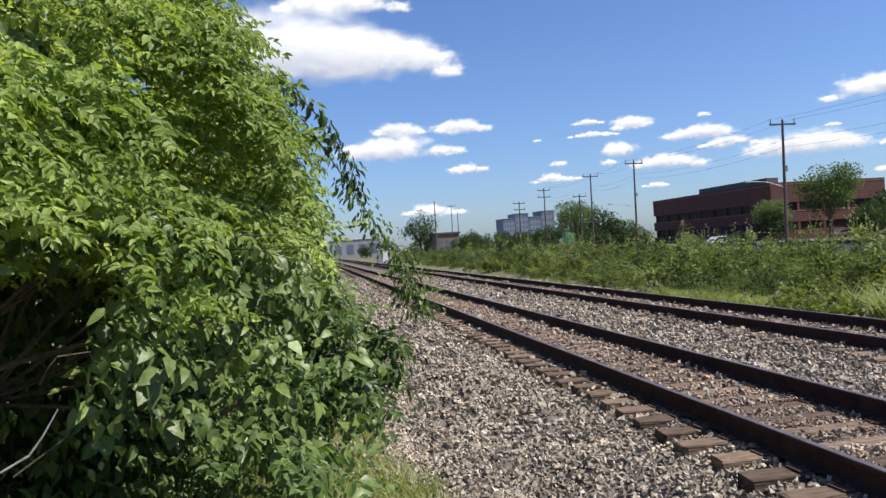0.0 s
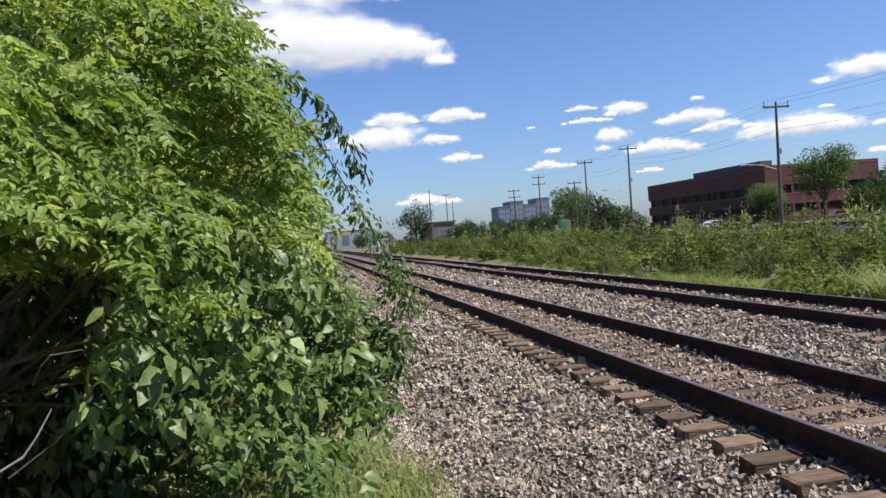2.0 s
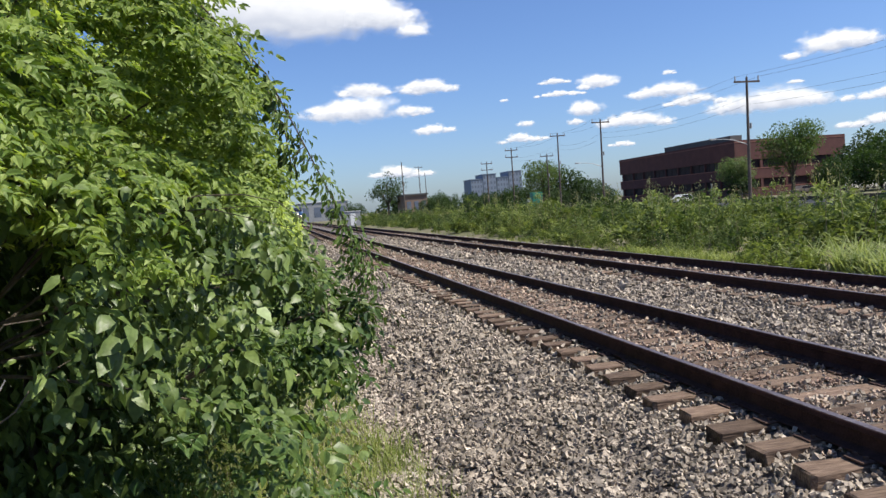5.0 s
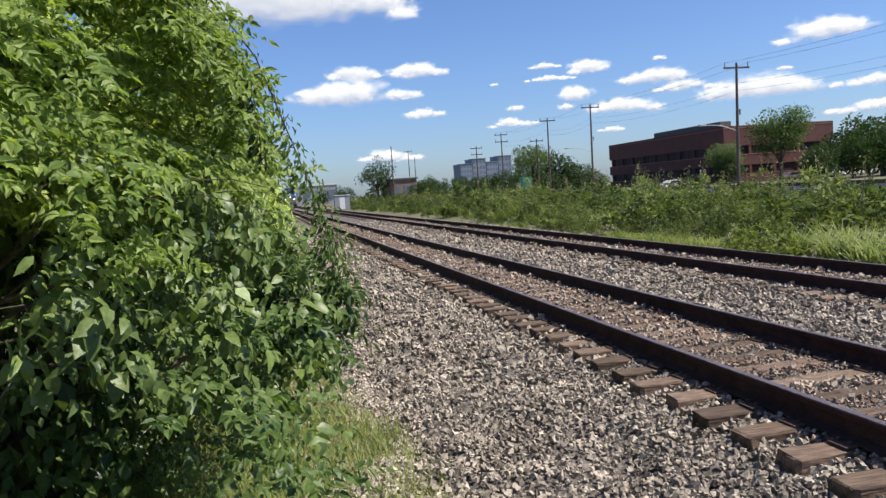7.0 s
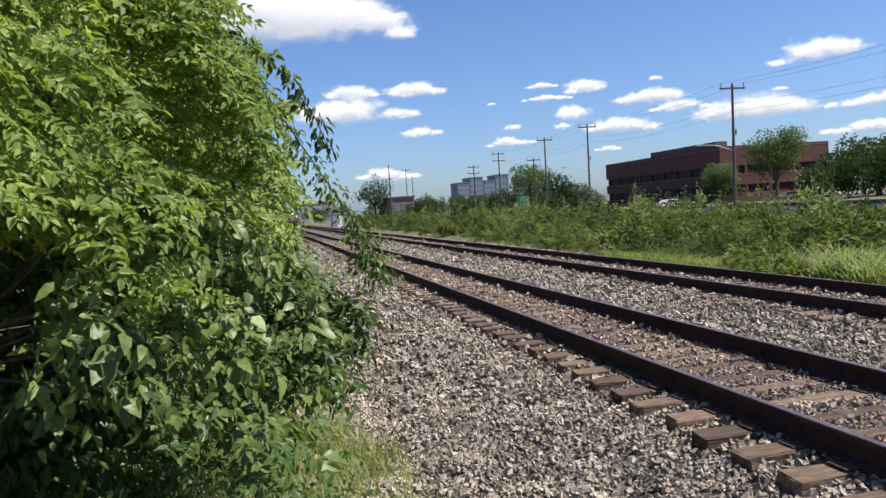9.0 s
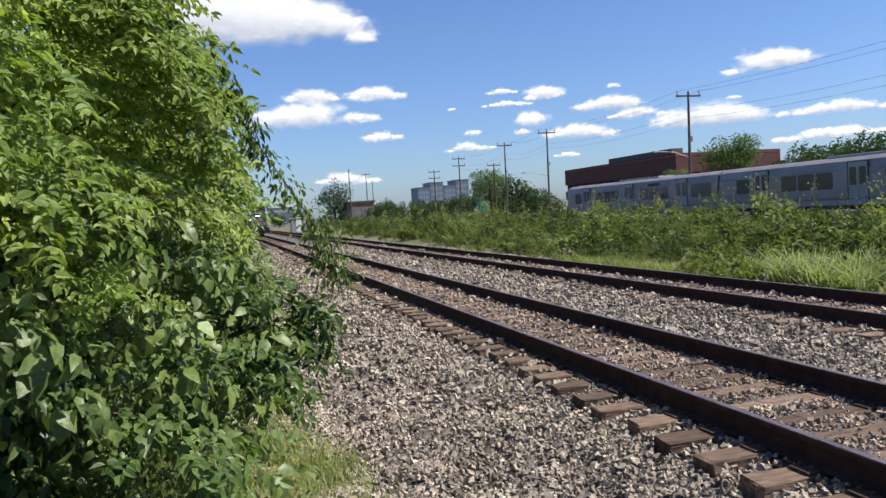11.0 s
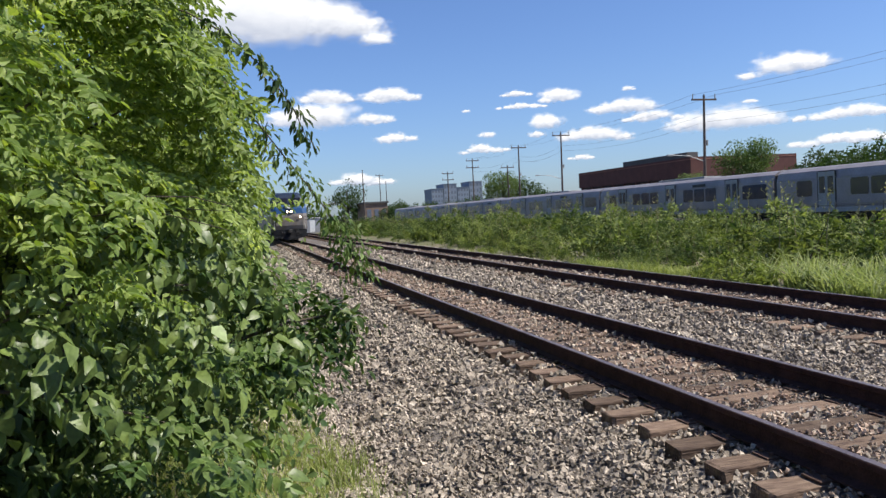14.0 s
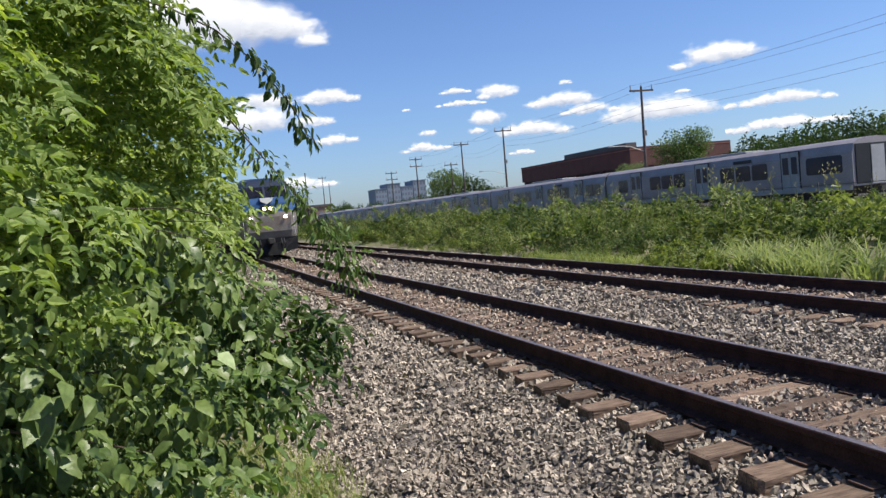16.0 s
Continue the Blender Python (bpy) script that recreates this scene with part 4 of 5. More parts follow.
# ---- buildings and street furniture ----
def brick_office():
    X0, X1, Y0, Y1, Z0, Z1 = 80.3, 103.0, 124.8, 172.3, -0.52, 9.78
    root = empty("office_building", (X0, Y0, Z0), "red brick office building with dark window bands", "building")
    off = Vector((X0, Y0, Z0))
    def p(name, bm, m, par=root, label=""):
        bmesh.ops.translate(bm, vec=-off, verts=bm.verts)
        return part(name, bm, m, par, label)
    # storeys: brick spandrels between recessed window bands
    p("core", nbox(X0 + 0.35, X1 - 0.35, Y0 + 0.35, Y1 - 0.35, Z0, Z1 - 0.3), M_OFFGLASS, label="dark glazing behind the bands")
    for z0, z1 in ((Z0, 1.1), (2.7, 4.6), (6.2, Z1)):
        p("wall", nbox(X0, X1, Y0, Y1, z0, z1), M_BRICK)
    for z in (1.02, 4.52, 9.3):
        p("course", nbox(X0 - 0.05, X1 + 0.05, Y0 - 0.05, Y1 + 0.05, z, z + 0.14), M_BAND)
    for z0, z1 in ((1.1, 2.7), (4.6, 6.2)):
        x = X0
        while x < X1:
            wd = 2.6 if (x - X0) < 3 or R.random() < 0.3 else 0.5
            p("pier", nbox(x, min(x + wd, X1), Y0 + 0.02, Y0 + 0.5, z0, z1), M_BRICK)
            x += 5.0
        y = Y0
        while y < Y1:
            p("pier", nbox(X0 + 0.02, X0 + 0.5, y, min(y + 0.25, Y1), z0, z1), M_BRICK)
            y += 5.1
        for k in range(1, 26):
            p("mullion", nbox(X0 + 0.28, X0 + 0.34, Y0 + k * 1.8, Y0 + k * 1.8 + 0.08, z0, z1), M_UNDER)
    r = p("roof", nbox(X0 + 0.3, X1 - 0.3, Y0 + 0.3, Y1 - 0.3, Z1 - 0.3, Z1 - 0.1), M_ROOF)
    p("penthouse", nbox(X0 + 0.9, X0 + 3.2, Y0 + 2.5, Y0 + 27, Z1 - 0.1, Z1 + 1.05), M_ROOF, r, "dark roof-top plant storey")
    return root


def utility_pole(x, y, top, arms=1, lamp=0, lean=0.0, label="tall wooden utility pole with a crossarm"):
    root = empty("utility_pole", (x, y, -0.52), label, "utility pole", "utility poles")
    H = top + 0.52
    part("pole", tube(bmesh.new(), [(0, 0, -0.3), (lean * 0.5, 0, H / 2), (lean, 0, H)], [0.15, 0.125, 0.09], 8), M_POLE, root)
    for k in range(arms):
        z = H - 0.35 - k * 1.2
        a = part("crossarm", nbox(lean - 1.15, lean + 1.15, -0.07, 0.07, z - 0.07, z + 0.07, bevel=0.01), M_POLE, root)
        for sx in (-1.05, 0, 1.05):
            b = bmesh.new()
            bmesh.ops.create_cone(b, cap_ends=True, segments=8, radius1=0.06, radius2=0.04, depth=0.4, matrix=Matrix.Translation((lean + sx, 0, z + 0.26)))
            part("insulator", b, M_GREY, a)
    part("transformer", tube(bmesh.new(), [(lean * 0.7 + 0.24, 0, H * 0.62), (lean * 0.7 + 0.24, 0, H * 0.62 + 0.45)], [0.09, 0.09], 10), M_GREY, root)
    if lamp:
        part("lamp_arm", tube(bmesh.new(), [(lean * 0.5, 0, H * 0.5), (lean * 0.5 - lamp * 0.5, 0, H * 0.5 + 0.5), (lean * 0.5 - lamp, 0, H * 0.5 + 0.6)], [0.04, 0.035, 0.03]), M_GREY, root)
        part("lamp_head", nbox(lean * 0.5 - lamp - 0.5, lean * 0.5 - lamp, -0.12, 0.12, H * 0.5 + 0.52, H * 0.5 + 0.66, bevel=0.03), M_GREY, root)
    return root


def wire(a, b, sag, r=0.008):
    a, b = Vector(a), Vector(b)
    pts = [a.lerp(b, i / 14) - Vector((0, 0, sag * 4 * (i / 14) * (1 - i / 14))) for i in range(15)]
    w = part("overhead_wire", tube(bmesh.new(), pts, [r] * 15, 4), M_WIRE)
    return tagged(w, "dark sagging overhead wire between poles", "wire", "overhead wires")


def parked_car(x, y, rz, material, label):
    root = empty("parked_car", (x, y, -0.52), label, "car", "parked cars")
    root.rotation_euler[2] = radians(rz)
    bm = bmesh.new()
    prism(bm, [(-2.2, 0.3), (-2.25, 0.75), (-1.5, 0.9), (-0.9, 1.42), (0.9, 1.45), (1.6, 0.95), (2.2, 0.85), (2.25, 0.35)], -0.87, 0.87)
    bmesh.ops.bevel(bm, geom=list(bm.edges), offset=0.06, segments=2, affect="EDGES")
    part("body", bm, material, root)
    for s in (-1, 1):
        part("side_window", prism(bmesh.new(), [(-1.25, 0.95), (-0.8, 1.34), (0.8, 1.36), (1.3, 0.97)], s * 0.865, s * 0.885), M_GLASSD, root)
        for xw in (-1.4, 1.4):
            b = bmesh.new()
            bmesh.ops.create_cone(b, cap_ends=True, segments=16, radius1=0.32, radius2=0.32, depth=0.2, matrix=Matrix.Translation((xw, s * 0.8, 0.32)) @ Matrix.Rotation(radians(90), 4, "X"))
            part("wheel", b, M_TYRE, root)
    return root


def far_block(name, x0, x1, y0, y1, z1, floors, cols, wall, label, roofcol=None):
    """A distant building with rows of windows on the side seen."""
    root = empty(name, (x0, y0, -0.52), label, "building", "far buildings")
    part("wall", nbox(0, x1 - x0, 0, y1 - y0, 0, z1 + 0.52), wall, root)
    part("roof", nbox(-0.3, x1 - x0 + 0.3, -0.3, y1 - y0 + 0.3, z1 + 0.52, z1 + 0.9), roofcol or M_ROOF, root)
    me = bpy.data.meshes.new("window")
    w, hh = (x1 - x0) / max(cols, 1), (z1 + 0.5) / max(floors, 1)
    bm = nbox(-w * 0.28, w * 0.28, -0.06, 0.06, -hh * 0.25, hh * 0.25); bm.to_mesh(me); bm.free(); me.materials.append(M_FARWIN)
    for i in range(cols):
        for j in range(floors):
            o = new("window", me); o.parent = root; o.location = ((i + 0.5) * w, -0.03, (j + 0.5) * hh)
    return root


def cloud_mat():
    """Glowing vapour with painted white tops and shaded bases, thinning to a ragged edge."""
    m = bpy.data.materials.new("cloud_vapour")
    m.use_nodes = True
    N, L = m.node_tree.nodes, m.node_tree.links
    tc = N.new("ShaderNodeTexCoord")
    oi = N.new("ShaderNodeObjectInfo")
    n1 = N.new("ShaderNodeTexNoise"); n1.noise_dimensions = "4D"
    n1.inputs["Scale"].default_value, n1.inputs["Detail"].default_value, n1.inputs["Roughness"].default_value = 1.5, 6, 0.5
    mul = N.new("ShaderNodeMath"); mul.operation = "MULTIPLY"; mul.inputs[1].default_value = 40
    L.new(oi.outputs["Random"], mul.inputs[0]); L.new(mul.outputs[0], n1.inputs["W"])
    mp = N.new("ShaderNodeMapping"); mp.inputs["Scale"].default_value = (1.5, 1, 1)
    L.new(tc.outputs["Object"], mp.inputs["Vector"]); L.new(mp.outputs[0], n1.inputs["Vector"])
    sep = N.new("ShaderNodeSeparateXYZ"); L.new(tc.outputs["Object"], sep.inputs[0])
    # flattened oval falloff: flat underside, domed top
    def math_node(op, a, b):
        n = N.new("ShaderNodeMath"); n.operation = op
        for i, v in enumerate((a, b)):
            if hasattr(v, "is_linked"):
                L.new(v, n.inputs[i])
            else:
                n.inputs[i].default_value = v
        return n.outputs[0]
    x2 = math_node("POWER", math_node("ABSOLUTE", sep.outputs["X"], 0), 2.2)
    below = math_node("MULTIPLY", math_node("MINIMUM", sep.outputs["Y"], 0), 1.2)
    above = math_node("MAXIMUM", sep.outputs["Y"], 0)
    y2 = math_node("ADD", math_node("POWER", math_node("ABSOLUTE", below, 0), 2.0), math_node("POWER", above, 2.0))
    r = math_node("SQRT", math_node("ADD", x2, y2), 0)
    den = math_node("ADD", math_node("SUBTRACT", 1.0, r), math_node("MULTIPLY", math_node("SUBTRACT", n1.outputs[0], 0.5), 1.5))
    al = N.new("ShaderNodeMapRange"); al.interpolation_type = "SMOOTHSTEP"
    al.inputs["From Min"].default_value, al.inputs["From Max"].default_value = 0.0, 0.75
    L.new(den, al.inputs["Value"])
    # underside shade put into the glow: grey low, white high
    sh = N.new("ShaderNodeMapRange")
    sh.inputs["From Min"].default_value, sh.inputs["From Max"].default_value = -0.45, 0.35
    L.new(math_node("ADD", sep.outputs["Y"], math_node("MULTIPLY", math_node("SUBTRACT", n1.outputs[0], 0.5), 1.2)), sh.inputs["Value"])
    col = N.new("ShaderNodeMix"); col.data_type = "RGBA"
    col.inputs["A"].default_value, col.inputs["B"].default_value = (0.42, 0.455, 0.54, 1), (0.86, 0.855, 0.85, 1)
    L.new(sh.outputs[0], col.inputs["Factor"])
    em = N.new("ShaderNodeEmission"); L.new(col.outputs["Result"], em.inputs["Color"])
    tr = N.new("ShaderNodeBsdfTransparent")
    ms = N.new("ShaderNodeMixShader")
    L.new(al.outputs[0], ms.inputs[0]); L.new(tr.outputs[0], ms.inputs[1]); L.new(em.outputs[0], ms.inputs[2])
    L.new(ms.outputs[0], N["Material Output"].inputs[0])
    return m


CLOUDS = (
    (-0.0070, 0.2714, 0.1205, 0.0477),
    (0.1072, 0.2463, 0.0736, 0.0265),
    (0.1420, 0.2495, 0.0520, 0.0210),
    (0.0532, 0.3216, 0.0723, 0.0146),
    (0.1078, 0.1330, 0.0626, 0.0177),
    (0.1203, 0.1576, 0.0333, 0.0103),
    (0.2032, 0.1608, 0.0342, 0.0112),
    (0.1960, 0.1304, 0.0121, 0.0090),
    (0.2074, 0.1046, 0.0229, 0.0082),
    (0.3794, 0.1598, 0.0177, 0.0046),
    (0.4426, 0.1555, 0.0230, 0.0093),
    (0.3864, 0.1427, 0.0274, 0.0039),
    (0.3071, 0.1378, 0.0055, 0.0030),
    (0.3709, 0.1140, 0.0305, 0.0169),
    (0.4233, 0.1228, 0.0212, 0.0139),
    (0.4948, 0.1022, 0.0451, 0.0117),
    (0.5495, 0.1656, 0.0085, 0.0032),
    (0.5420, 0.1414, 0.0424, 0.0118),
    (0.5855, 0.1264, 0.0344, 0.0095),
    (0.7032, 0.1190, 0.0757, 0.0194),
    (0.7499, 0.1459, 0.0108, 0.0033),
    (0.8203, 0.2021, 0.0572, 0.0198),
    (0.1609, 0.0501, 0.0375, 0.0089),
    (0.3299, 0.0851, 0.0317, 0.0061),
    (0.4720, 0.0703, 0.0166, 0.0039),
    (0.9325, 0.1267, 0.0704, 0.0114),
    (0.9381, 0.0861, 0.0803, 0.0097),
)


def clouds():
    """Far fair-weather clouds in puffs on a flat base: bearing and height as slopes over y, half width, half height."""
    M = cloud_mat()
    D = 3600.0
    rs = random.Random(17)
    me = bpy.data.meshes.new("puff")
    bm = bmesh.new()
    bmesh.ops.create_grid(bm, x_segments=6, y_segments=6, size=1.6)
    for v in bm.verts:
        v.co.z = 0.05 * (2.56 - v.co.x ** 2) * (2.56 - v.co.y ** 2)
    bm.to_mesh(me); bm.free(); me.materials.append(M)
    for i, (sx, sz, hw, hh) in enumerate(CLOUDS):
        d = Vector((sx, 1, sz)) * (D + i * 12.0)
        q = (Vector((0, 0, 2)) - d).to_track_quat("Z", "Y")
        root = empty("cloud", d, "white flat-based fair-weather cumulus cloud", "cloud", "clouds")
        root.matrix_world = Matrix.LocRotScale(d, q, None)
        w, h = hw * D * 1.36, hh * D * 1.36
        count = max(1, round(1.25 * w / h))
        for k in range(count):
            u = 0.0 if count == 1 else -1 + 2 * (k + rs.uniform(-0.25, 0.25)) / (count - 1)
            ph = h * (1.0 - 0.42 * abs(u) ** 1.8) * rs.uniform(0.72, 1.05)
            pw = min(w, ph * rs.uniform(2.2, 3.0))
            o = new("puff", me)
            o.parent = root
            o.matrix_basis = Matrix.LocRotScale((u * max(w - pw, 0), -h * 0.75 + ph * 0.85 + rs.uniform(-0.1, 0.15) * h, 0.8 * k), None, (pw, ph, ph))


# ---- build: setting ----
ground_sheet()
ballast()
track("near_track", 4.4525, "railway track with dark rails on wooden ties")
track("far_track", 8.8225, "second railway track with dark rails on wooden ties")
all_stones()
clouds()

# metro line behind the weeds
METRO_X = 32.55
mt = empty("metro_track", (0, 0, 0), "metro track with concrete ballast and cover board", "railway track", "tracks", "structure")
part("metro_bed", nbox(29.6, 39.5, -320, 700, -0.7, -0.22), M_CONC, mt)
for cx in (METRO_X, METRO_X + 4.0):
    for s in (-0.75, 0.75):
        part("rail", nbox(cx + s - 0.035, cx + s + 0.035, -320, 700, -0.22, -0.05), M_RAIL, mt)
    part("cover_board", nbox(cx + 1.25, cx + 1.5, -320, 700, -0.05, 0.25), M_CONC, mt)
fence = empty("metro_fence", (29.2, 0, -0.5), "thin metal fence beside the metro line", "fence")
post = bpy.data.meshes.new("post"); _b = tube(bmesh.new(), [(0, 0, 0), (0, 0, 1.75)], [0.035, 0.03], 6); _b.to_mesh(post); _b.free(); post.materials.append(M_FENCE)
for k in range(48):
    o = new("post", post); o.parent = fence; o.location = (0, 12 + k * 3.0, 0)
for z in (0.9, 1.6):
    part("fence_rail", tube(bmesh.new(), [(0, 10, z), (0, 155, z)], [0.015, 0.015], 5), M_FENCE, fence)
guard = empty("guard_frame", (29.0, 48.2, -0.52), "galvanised metal guard frame among the weeds", "railing")
for k in range(4):
    part("post", tube(bmesh.new(), [(k * 0.55, k * 0.9, 0), (k * 0.55, k * 0.9, 2.45)], [0.045, 0.045], 6), M_GREY, guard)
for z in (1.3, 1.65, 2.0, 2.4):
    part("crossbar", tube(bmesh.new(), [(-0.1, -0.15, z), (1.75, 2.85, z)], [0.035, 0.035], 6), M_GREY, guard)
bar = part("concrete_barrier", nbox(41.0, 41.4, -100, 500, -0.52, 0.45, bevel=0.03), M_UNDER)
tagged(bar, "long low dark barrier wall", "wall", kind="structure")

# ---- build: greenery ----
near_shrub = near_shrub_growth()
near_tree = near_tree_growth()
canopy_volume()
hedge_tree("lineside_shrub", 2.0, 8.0, -0.4, 1.6, 0.8, 0.08, 18, 12, 28, "shaded undergrowth behind the lineside shrubs", "shrub", M_LEAF2, 0.3, 1, -2.6, 0.6)
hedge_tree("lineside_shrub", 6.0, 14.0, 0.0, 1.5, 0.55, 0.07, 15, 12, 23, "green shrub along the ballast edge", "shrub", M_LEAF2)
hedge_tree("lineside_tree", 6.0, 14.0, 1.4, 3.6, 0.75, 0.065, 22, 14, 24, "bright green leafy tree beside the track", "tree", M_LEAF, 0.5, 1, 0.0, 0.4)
hedge_tree("lineside_tree", 14.0, 32.0, 0.0, 4.2, 1.0, 0.13, 16, 14, 25, "leafy green tree in the lineside row", "tree", M_LEAF, 0.35, 1, 0.0, 0.4, 0.45, 1.0, 0)
hedge_tree("lineside_tree", 32.0, 75.0, 0.0, 5.5, 1.7, 0.22, 14, 14, 26, "distant leafy tree in the lineside row", "tree", M_LEAF, 0.35, 1, 0.0, 0.4, 0.45, 1.0, 0)
rs9 = np.random.RandomState(33)
low = empty("low_bough", (0.0, 4.4, 0.2), "dark green leafy bough reaching out over the ballast", "branch", "lineside growth")
lv, lf = bough_leaves([(0.0, 4.4, 1.15), (0.16, 4.5, 1.18), (0.30, 4.45, 1.16), (0.10, 4.2, 1.0), (0.22, 4.7, 1.05)], [0.35, 0.32, 0.28, 0.3, 0.28], 16, 13, [0.055] * 5, rs9, (0.6, -0.2, 0.1), 0.4)
npart("leaves", lv - np.array((0.0, 4.4, 0.2)), lf, M_LEAF2, low)
branches([(bend((-0.5, -0.1, 0.7), (0.42, 0.05, 0.98), 0.08), 0.015, 0.004)], M_BARK, low, "stem")
stick = part("bare_stick", tube(bmesh.new(), [(-0.80, 2.241, 1.19), (-0.727, 2.241, 1.228), (-0.694, 2.241, 1.271), (-0.655, 2.241, 1.335)], [0.003, 0.003, 0.0025, 0.0015], 5), M_STICK)
tagged(stick, "pale bare stick in the dark under the leaves", "stick")

NG = np.random.RandomState(5)
n = 26000
gx, gy = NG.rand(n) * 2.7 - 1.5, 2.6 + NG.rand(n) ** 1.3 * 9
keep = gx < np.interp(gy, [3.0, 4.5, 5.3, 6.5, 8.0, 12], [0.70, 0.86, 0.95, 0.92, 0.62, 0.45]) + NG.normal(0, 0.10, n)
grass("verge_grass", gx[keep], gy[keep], lambda x: np.full(len(x), -0.47), 0.22, 0.005, M_GRASS, "fresh green grass at the foot of the trees", 41)
n = 9000
gx, gy = -4.5 + NG.rand(n) * 4.2, -5 + NG.rand(n) * 9.5
side = (gx < -0.45 + NG.normal(0, 0.12, n)) & (np.abs(gx) + np.abs(gy) > 1.2)
grass("trackside_grass", gx[side], gy[side], lambda x: np.full(len(x), -0.53), 0.16, 0.006, M_GRASS, "short rough grass beside the ballast", 45)
tuft = NG.rand(42, 2)
ty = 9.5 + tuft[:, 0] * 7.2
tx = np.interp(ty, [10, 16], [11.4, 11.8]) + tuft[:, 1] ** 1.3 * 2.0
gx, gy = np.repeat(tx, 34) + NG.normal(0, 0.10, 42 * 34), np.repeat(ty, 34) + NG.normal(0, 0.10, 42 * 34)
grass("tall_grass", gx, gy, lambda x: np.full(len(x), -0.55), 0.82, 0.030, M_REED, "tall pale green reed grass in tufts beside the far track", 42, None, 1.0)
n = 3600
gy = np.where(NG.rand(n) < 0.6, 18 + NG.rand(n) * 7, 8 + NG.rand(n) ** 1.5 * 60)
gx = 10.95 + NG.rand(n) ** 1.4 * 2.2
thin = (np.sin(gy * 1.1) + np.sin(gy * 0.37 + 1) > NG.normal(0.7, 0.5, n)) | ((gy > 18) & (gy < 25))
grass("edge_grass", gx[thin], gy[thin], lambda x: np.interp(x, [10.9, 12.2], [-0.33, -0.54]), 0.36, 0.011, M_GRASS, "short green grass along the far ballast edge", 44)
n = 7000
gx, gy = 14 + NG.rand(n) * 15, 26 + NG.rand(n) ** 1.2 * 120
grass("rough_grass", gx, gy, lambda x: np.full(len(x), -0.5), 0.95, 0.02, M_GRASS, "rough tall grass among the weeds", 43)

weeds = []
for k in range(8):
    rs8 = np.random.RandomState(80 + k)
    wd, ht = rs8.uniform(1.9, 2.9), rs8.uniform(1.1, 2.0)
    w = empty("weed_bush", (0, 0, 0), "sprawling green weeds between the railway lines", "bush", "weed bushes")
    c = rs8.rand(22, 3) * np.array([wd, wd, 1.0]) - np.array([wd / 2, wd / 2, 0])
    c[:, 2] = 0.1 + ht * (0.25 + 0.75 * rs8.rand(22)) * np.clip(1.05 - (c[:, 0] ** 2 + c[:, 1] ** 2) / (0.42 * wd * wd), 0.25, 1) * 0.85
    v, f = bough_leaves(c, 0.26 + 0.3 * rs8.rand(22), 9, 8, 0.105 + 0.08 * rs8.rand(22), rs8, (0.1, -0.1, 0.6), 0.1, 1.0, 0)
    npart("leaves", v, f, M_WEED if k % 3 else M_WEED2, w)
    # flowering stalks standing out of the mass
    q = c[np.argsort(c[:, 2])[-3:]]
    st = [(bend((a, b, z * 0.4), (a + rs8.uniform(-0.12, 0.12), b + rs8.uniform(-0.12, 0.12), z + rs8.uniform(0.3, 0.65)), 0.0, 4), 0.012, 0.005) for a, b, z in q]
    tagged(branches(st, M_STALK, w, "stalk"), kind="stuff")
    tops = np.repeat(np.array([p[0][-1] for p in st]), 14, axis=0) + rs8.normal(0, 1, (42, 3)) * np.array([0.05, 0.05, 0.12])
    v, f = leaves(tops, unit(42, rs8) * 0.5 + np.array([0, 0, 0.6]), 0.05 + 0.05 * rs8.rand(42), rs8, 1.0, 0)
    tagged(npart("seed_head", v, f, M_SEED, w), kind="stuff")
    for q in c[:3]:
        branches([(bend((q[0] * 0.3, q[1] * 0.3, -0.1), tuple(q), 0.03, 4), 0.016, 0.006)], M_BARK, w, "stem")
    weeds.append(w)
k = 0
for y in np.concatenate([np.arange(10, 60, 1.75), np.arange(60, 170, 4.4)]):
    for x in (12.3, 13.6, 15.6, 18.2, 21.0, 24.0, 27.0):
        if x < 13 and (y + x * 0.25 < 16 or y > 45):
            continue
        if x > 13 and x < 14 and (y + x * 0.25 < 18 or (x < 14 and 27 < y + x * 0.25 < 31)):
            continue
        if x > 22 and R.random() < 0.4:
            continue
        sc = R.choice((0.5, 0.75, 0.95, 1.1, 1.45)) * R.uniform(0.85, 1.12) * (0.45 if x < 13 else 0.62 if x < 15 else 1.0)
        px, py = x + R.uniform(-0.9, 0.9) + (y > 30) * 0.8, y + x * 0.25 + R.uniform(-0.9, 0.9)
        src = weeds[(k * 5 + int(y)) % 8] if k >= 8 else weeds[k]
        m = pose(px, py, -0.55, 0, 0, R.uniform(0, 360))
        if k < 8:
            src.matrix_basis = m
        else:
            copy_thing(src, m).scale = (sc * R.uniform(0.9, 1.1), sc * R.uniform(0.9, 1.1), sc)
        k += 1

# ---- build: distance ----
brick_office()
for x, y, top, arms, lamp, lean in ((37.8, 57.1, 10.4, 1, 3, 0.25), (38.85, 88.5, 10.9, 1, 3, 0.15), (39.7, 105.4, 11.0, 1, 0, 0.1), (40.6, 130.5, 11.1, 2, 0, 0), (44.0, 122.0, 9.2, 1, 0, 0), (40.0, 145.0, 9.8, 2, 0, 0), (25.45, 157.6, 11.5, 0, 0, 0), (40.4, 220.0, 14.0, 1, 0, 0), (46, 240.0, 13.0, 0, 0, 0)):
    utility_pole(x, y, top, arms, lamp, lean)
PT = [(37.8 + 0.25, 20.0, 10.2), (37.8 + 0.25, 57.1, 10.4), (38.85 + 0.15, 88.5, 10.9), (39.7 + 0.1, 105.4, 11.0), (40.6, 130.5, 11.1)]
